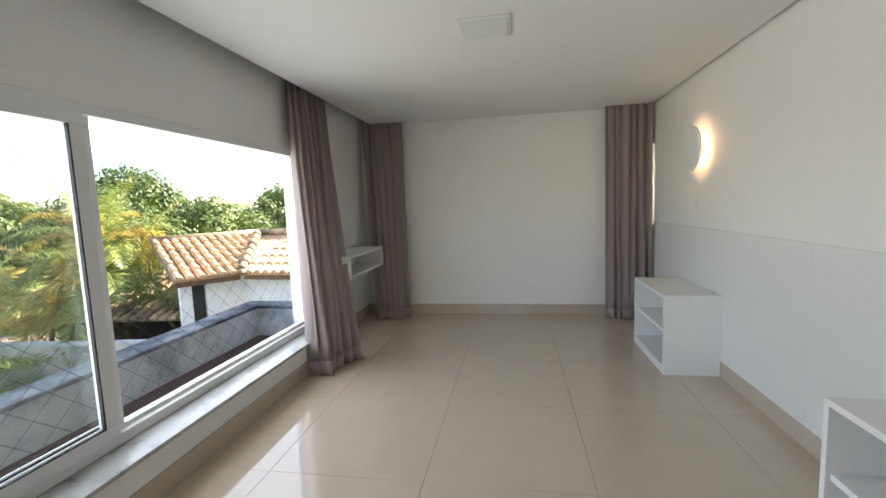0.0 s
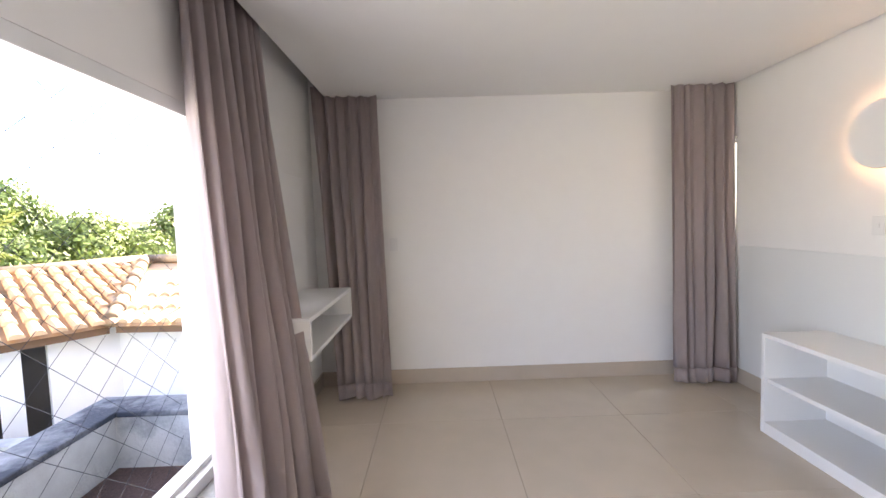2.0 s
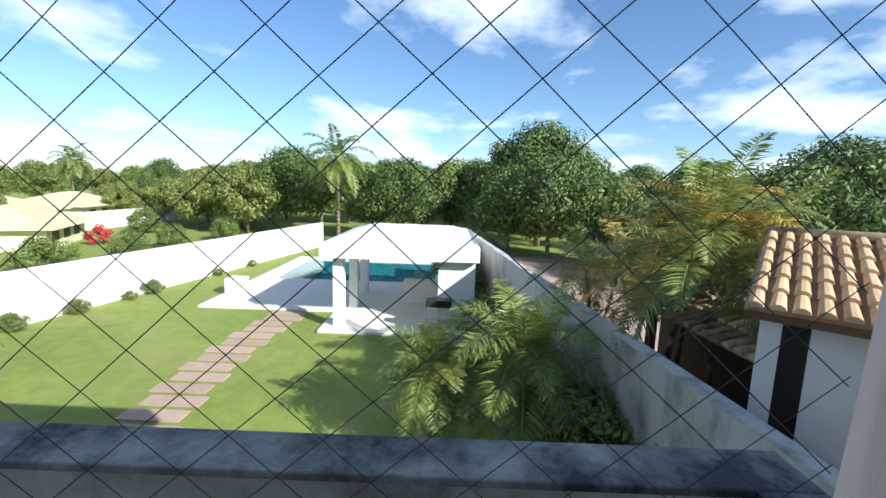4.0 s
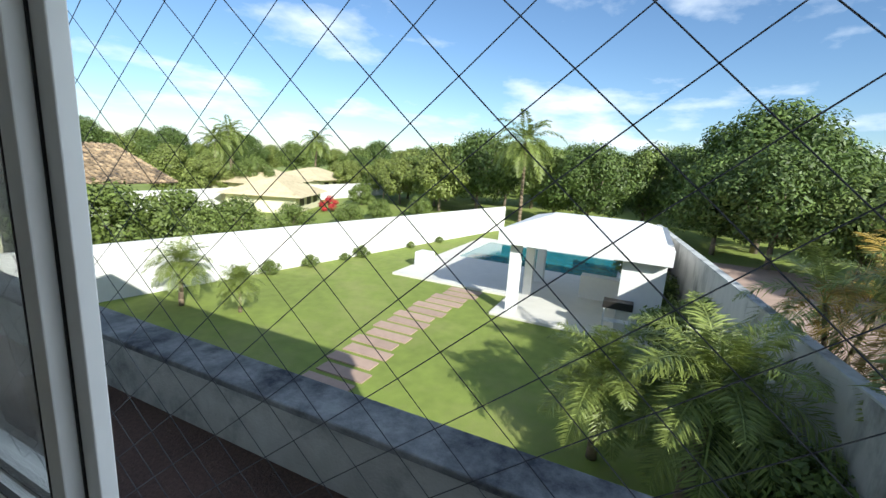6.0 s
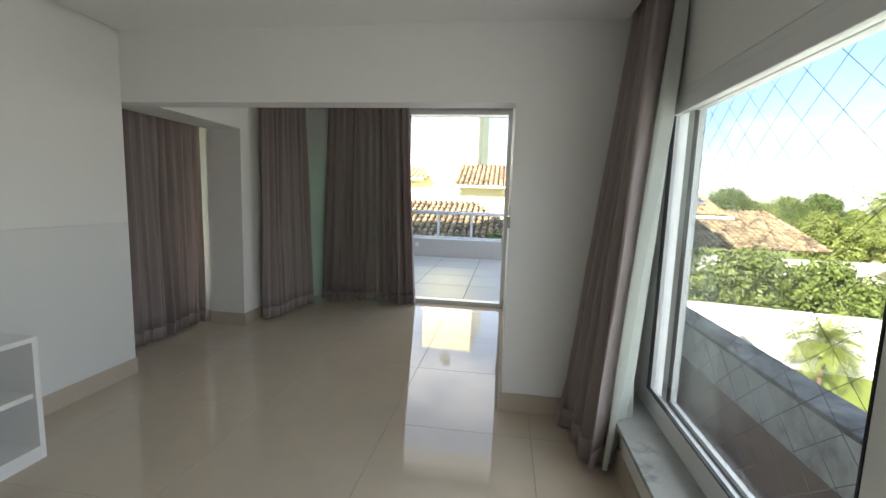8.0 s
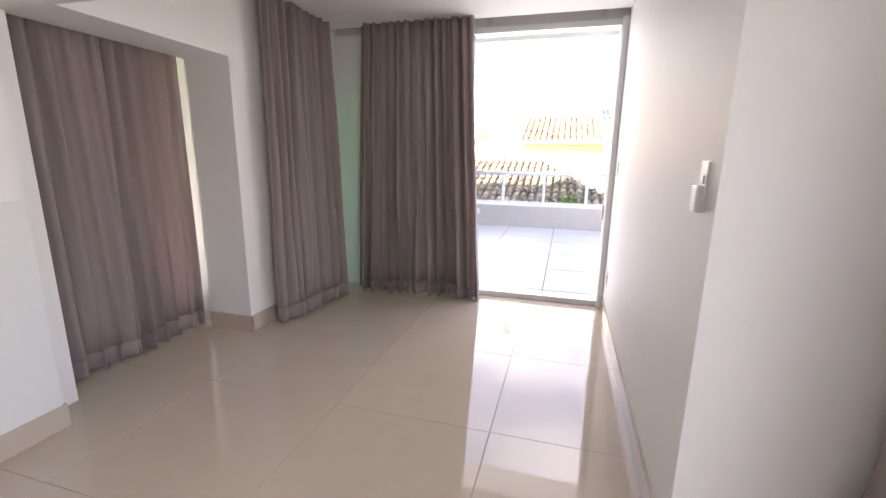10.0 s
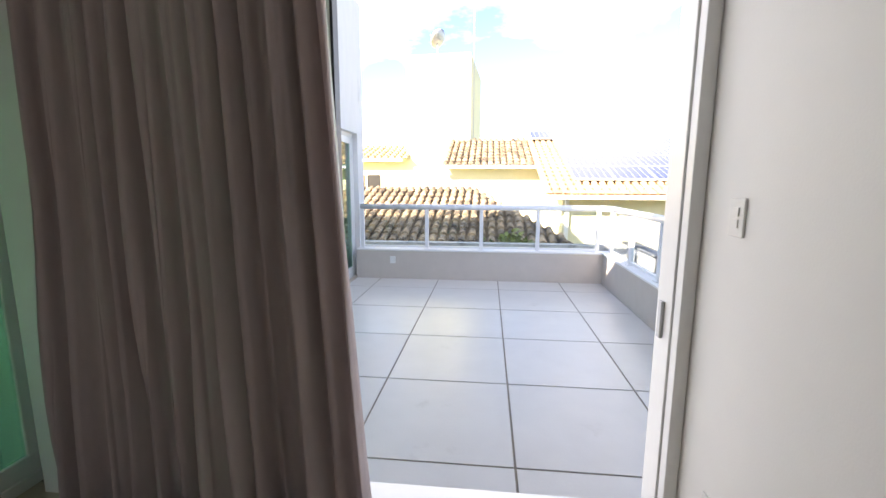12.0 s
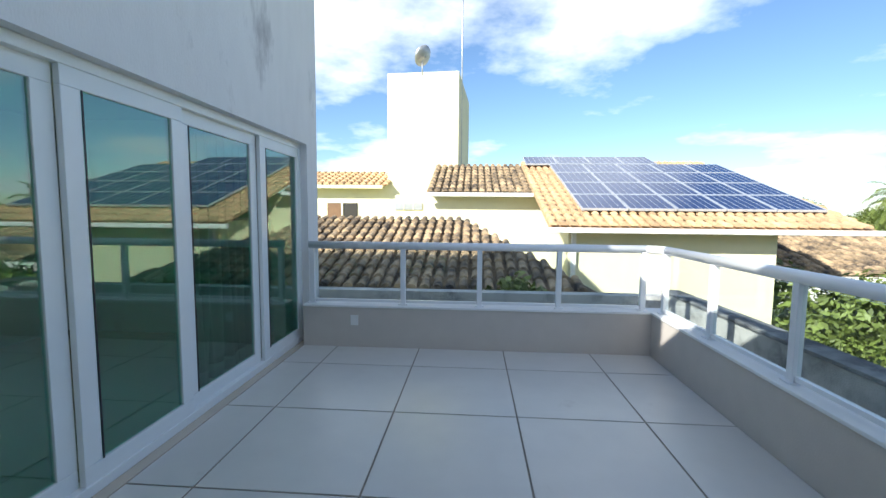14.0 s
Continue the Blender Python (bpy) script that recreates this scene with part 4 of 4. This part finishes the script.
for name, x0, x1, y0, y1, mat in (("wall", -0.52, 0.19, 0.30, 1.9, M_WHITEOUT), ("post", -0.92, -0.74, 0.30, 0.46, M_WHITEOUT), ("doorway", -0.74, -0.52, 0.42, 0.46, M_SHADEDARK)):
    q = part(name, bx(x0, x1, y0, y1, GZ, EAVE - 0.06), mat, nb)
    q.matrix_local = pose(0, 0, 0, 0, 0, NW)
q = part("fascia", bx(-1.0, 0.0, 0.05, 0.10, EAVE - 0.12, EAVE - 0.03), M_WOOD, nb)
q.matrix_local = pose(0, 0, 0, 0, 0, NW)
q = part("fascia", bx(0.02, 8.8, 0.05, 0.10, EAVE - 0.12, EAVE - 0.03), M_WOOD, nb)
q.matrix_local = pose(0, 0, 0, 0, 0, NS)
lt = thing("lean_to_roof", -8.7, 6.05, 0, "shaded clay tile lean-to beside the neighbour house", "roof", rz=6)
r = tiled_roof(lt, 2.6, 1.9, 0.62, M_CLAYOLD, pitch=0.19)
r.location = (0, 0, -0.42)
# added sheet; the shade beneath the tiles is put into its near-black colour
part("back_wall", bx(-1.2, 3.0, 1.2, 1.35, GZ, -0.04), M_SHADEDARK, lt, "near-black backdrop painted as the shade under the lean-to")
for x in (0.08, 2.4):
    part("post", bx(x, x + 0.12, 0.1, 0.22, GZ, -0.42), M_WOOD, lt)

yard = tagged(new("neighbour_yard", None), "sunlit terracotta paving behind the garden wall", "yard", kind="structure")
bm = bmesh.new()
bm.faces.new([bm.verts.new(p) for p in ((3, 6.6, GZ + 0.03), (3, 16, GZ + 0.03), (-30, 12, GZ + 0.03), (-30, 2.8, GZ + 0.03))])
part("paving", bm, M_PAVER, yard)

# the yellow house past the terrace
yh = thing("yellow_house", 0, 0, 0, "pale yellow house with weathered tile roofs and a tower", "house")
def roof_at(x, y, z, w, d, rise, mat, **k):
    q = tiled_roof(yh, w, d, rise, mat, **k)
    q.matrix_local = pose(x, y, z, 0, 0, 180)
    return q
roof_at(3.6, -10.05, 0.28, 6.0, 3.6, 1.05, M_CLAYOLD, left=0.0, right=2.2, pitch=0.20, name="front_roof")
roof_at(-2.05, -12.8, 1.20, 6.6, 6.1, 2.05, M_CLAY, right=0.6, pitch=0.21, name="main_roof")
roof_at(0.9, -15.6, 2.05, 3.0, 3.2, 1.10, M_CLAYOLD, pitch=0.21, name="middle_roof")
roof_at(8.2, -18.2, 2.40, 5.6, 2.2, 0.62, M_CLAY, name="left_roof")
roof_at(-6.6, -15.4, -0.1, 7.0, 4.5, 1.4, M_CLAYOLD, name="low_roof")
part("wall", bx(-7.1, -2.6, -18.5, -13.35, GZ, 1.22), M_YELLOW, yh)
part("wall", bx(-3.0, 8.4, -22.5, -18.6, GZ, 2.45), M_YELLOW, yh)
part("wall", bx(-3.0, 0.9, -18.6, -16.0, GZ, 2.0), M_YELLOW, yh)
part("wall", bx(-2.2, 3.4, -13.6, -10.4, GZ, 0.2), M_YELLOW, yh)
tw = part("tower", bx(0, 2.52, -4.3, 0, 0, 6.30), M_YELLOW, yh, "tall pale yellow water tower block")
tw.location, tw.rotation_euler = (0.12, -18.55, 0), (0, 0, radians(-4))
part("gutter", bx(-8.75, -2.0, -12.82, -12.72, 1.06, 1.17, bevel=0.02), M_WHITEOUT, yh, "white eaves gutter")
part("downpipe", bx(-2.75, -2.65, -13.33, -13.23, GZ, 1.1), M_WHITEOUT, yh)
part("gutter", bx(-2.1, 1.0, -15.62, -15.5, 1.92, 2.03, bevel=0.02), M_WHITEOUT, yh, "white eaves gutter")
part("fascia", bx(2.7, 8.2, -18.24, -18.14, 2.28, 2.40), M_YELLOW, yh)
wnd = part("window", bx(3.70, 4.80, -18.59, -18.57, 0.80, 1.78), M_SHADEDARK, yh, "dark open window with a brown shutter")
part("shutter", bx(4.28, 4.78, -18.57, -18.54, 0.82, 1.76), M_WOOD, wnd)
part("mullion", bx(4.22, 4.28, -18.57, -18.53, 0.80, 1.78), M_YELLOW, wnd)
vw = part("vent_window", bx(1.37, 2.34, -18.60, -18.545, 1.56, 1.80), M_METAL, yh, "narrow bathroom window")
for x in (1.68, 2.02):
    part("vent_slat", bx(x - 0.015, x + 0.015, -18.545, -18.53, 1.56, 1.80), M_YELLOW, vw)
dish = thing("satellite_dish", 1.4, -18.65, 6.30, "grey satellite dish on the tower's edge", "satellite dish")
bm = bmesh.new(); tube(bm, (0, 0, -0.1), (0, 0, 0.4), 0.025)
part("mast", bm, M_METAL, dish)
bm = bmesh.new()
rings = []
for j in range(5):
    rr = 0.36 * j / 4
    rings.append([bm.verts.new((math.cos(k * math.tau / 20) * rr, math.sin(k * math.tau / 20) * rr, 0.12 * (rr / 0.36) ** 2)) for k in range(20)])
for j in range(4):
    for k in range(20):
        bm.faces.new((rings[j][k], rings[j][(k + 1) % 20], rings[j + 1][(k + 1) % 20], rings[j + 1][k]))
dp = part("reflector", bm, M_METAL, dish, smooth=True)
dp.matrix_local = pose(-0.1, 0.05, 0.5, 30, 55, 0)
so = dp.modifiers.new("thickness", "SOLIDIFY"); so.thickness = 0.01
bm = bmesh.new(); tube(bm, (0.0, 0, 0.35), (0.28, 0.0, 0.72), 0.012)
part("feed_arm", bm, M_METAL, dish)
an = thing("antenna_mast", 0.05, -19.6, 4.9, "thin white antenna pole beside the tower", "antenna")
bm = bmesh.new(); tube(bm, (0, 0, -2.5), (0, 0, 7.5), 0.03, 0.02)
part("pole", bm, M_METAL, an)

# solar panels on the main roof
SL = math.atan2(2.05, 6.1)


def solar(x, up_, w, h):
    d = thing("solar_panel", -2.05 - x, -12.8 - up_ * math.cos(SL), 1.20 + up_ * math.sin(SL) + 0.13, "dark blue framed solar panel on the tiled roof", "solar panel", "solar panels on the roof")
    d.rotation_euler = (SL, 0, math.pi)
    part("cell_sheet", bx(0.02, w - 0.02, 0.02, h - 0.02, 0, 0.035), M_PV, d)
    for q in ((0, w, 0, 0.025), (0, w, h - 0.025, h), (0, 0.025, 0.025, h - 0.025), (w - 0.025, w, 0.025, h - 0.025)):
        part("frame", bx(*q, -0.01, 0.042), M_PVLINE, d)
    for k in range(1, 6):
        part("busbar", bx(w * k / 6 - 0.005, w * k / 6 + 0.005, 0.025, h - 0.025, 0.035, 0.038), M_PVLINE, d)
    return d


s0 = solar(0.85, 0.70, 1.03, 1.15)
for j in range(4):
    for k in range(5):
        if j or k:
            c = copy_thing(s0, s0.matrix_basis.copy())
            c.location = (-2.05 - 0.85 - 1.06 * k, -12.8 - (0.70 + 1.18 * j) * math.cos(SL), 1.33 + (0.70 + 1.18 * j) * math.sin(SL))
for k in range(4):
    c = copy_thing(s0, s0.matrix_basis.copy())
    c.location = (-2.05 - 0.1 - 1.06 * k, -12.8 - 5.45 * math.cos(SL), 1.33 + 5.45 * math.sin(SL))

# far houses to the south-west
def far_house(x, y, w, d, wall_z, rz, label):
    h = thing("far_house", x, y, GZ, label, "house", "low houses beyond the wall", rz)
    part("wall", bx(0.3, w - 0.3, 0.3, d - 0.3, 0, wall_z), M_YELLOW, h)
    bm = bmesh.new()
    a = [bm.verts.new(p) for p in ((-0.3, -0.3, wall_z), (w + .3, -0.3, wall_z), (w + .3, d + .3, wall_z), (-.3, d + .3, wall_z), (w * .35, d * .5, wall_z + 1.3), (w * .65, d * .5, wall_z + 1.3))]
    for q in ((0, 1, 5, 4), (1, 2, 5), (2, 3, 4, 5), (3, 0, 4), (3, 2, 1, 0)):
        bm.faces.new([a[i] for i in q])
    part("roof", bm, M_PALEROOF, h, "pale hipped tile roof")
    for k in range(3):
        part("window", bx(w * (0.2 + .25 * k), w * (0.2 + .25 * k) + 1.0, d - 0.31, d - 0.28, 0.5, 1.2), M_SHADEDARK, h)
    return h


far_house(-36, -37, 9, 7, 1.6, 20, "low house with a pale tiled hip roof")
far_house(-48, -40, 8, 7, 1.5, 10, "low house with a pale tiled hip roof")
far_house(-30, -29, 7, 6, 1.3, 25, "low house with a pale tiled hip roof")
far_house(-60, 68, 12, 9, 6.0, -40, "two-storey house among the trees")
strip("garden_wall_far", (-12, -27), (-52, -27), GZ, -1.7, 0.16, M_GARDENWALL, "white boundary wall beyond the hedge")


# ================= floor tiles =================
def tiles(parent, xs, ys, gap, top, thick, mat, name="tile"):
    cache = {}
    for xa, xb in zip(xs, xs[1:]):
        for ya, yb in zip(ys, ys[1:]):
            key = (round(xb - xa, 3), round(yb - ya, 3))
            if key not in cache:
                cache[key] = finish(name, bx(-key[0] / 2 + gap / 2, key[0] / 2 - gap / 2, -key[1] / 2 + gap / 2, key[1] / 2 - gap / 2, -thick, 0, bevel=0.0012), mat)
            o = new(name, cache[key])
            o.location = ((xa + xb) / 2, (ya + yb) / 2, top)
            o.parent = parent


floor_tiles = tagged(new("floor_tiles"), "glossy beige porcelain floor tiles", "floor", kind="structure")
tiles(floor_tiles, [-2.2, -1.56, -0.65, 0.26, 1.17, 1.86, 2.6, 3.3], [-3.36, -2.93, -2.0, -1.07, -0.14, 0.79, 1.72, 2.65, 3.58, 4.51, 5.3], 0.002, 0.0, 0.007, M_TILE)
terrace_tiles = tagged(new("terrace_tiles"), "pale square terrace tiles with dirty joints", "terrace floor", kind="structure")
tiles(terrace_tiles, [-2.3, -1.68, -0.78, 0.12, 1.02, 1.40], [-8.02, -7.48, -6.54, -5.6, -4.66, -3.72, -3.46], 0.013, -0.002, 0.005, M_TERR)
wing_floor = structure("floor_wing", [(1.40, 4.5, -8.3, -3.4, -0.007, -0.001)], M_TILE, "beige tiled floor behind the glass doors")
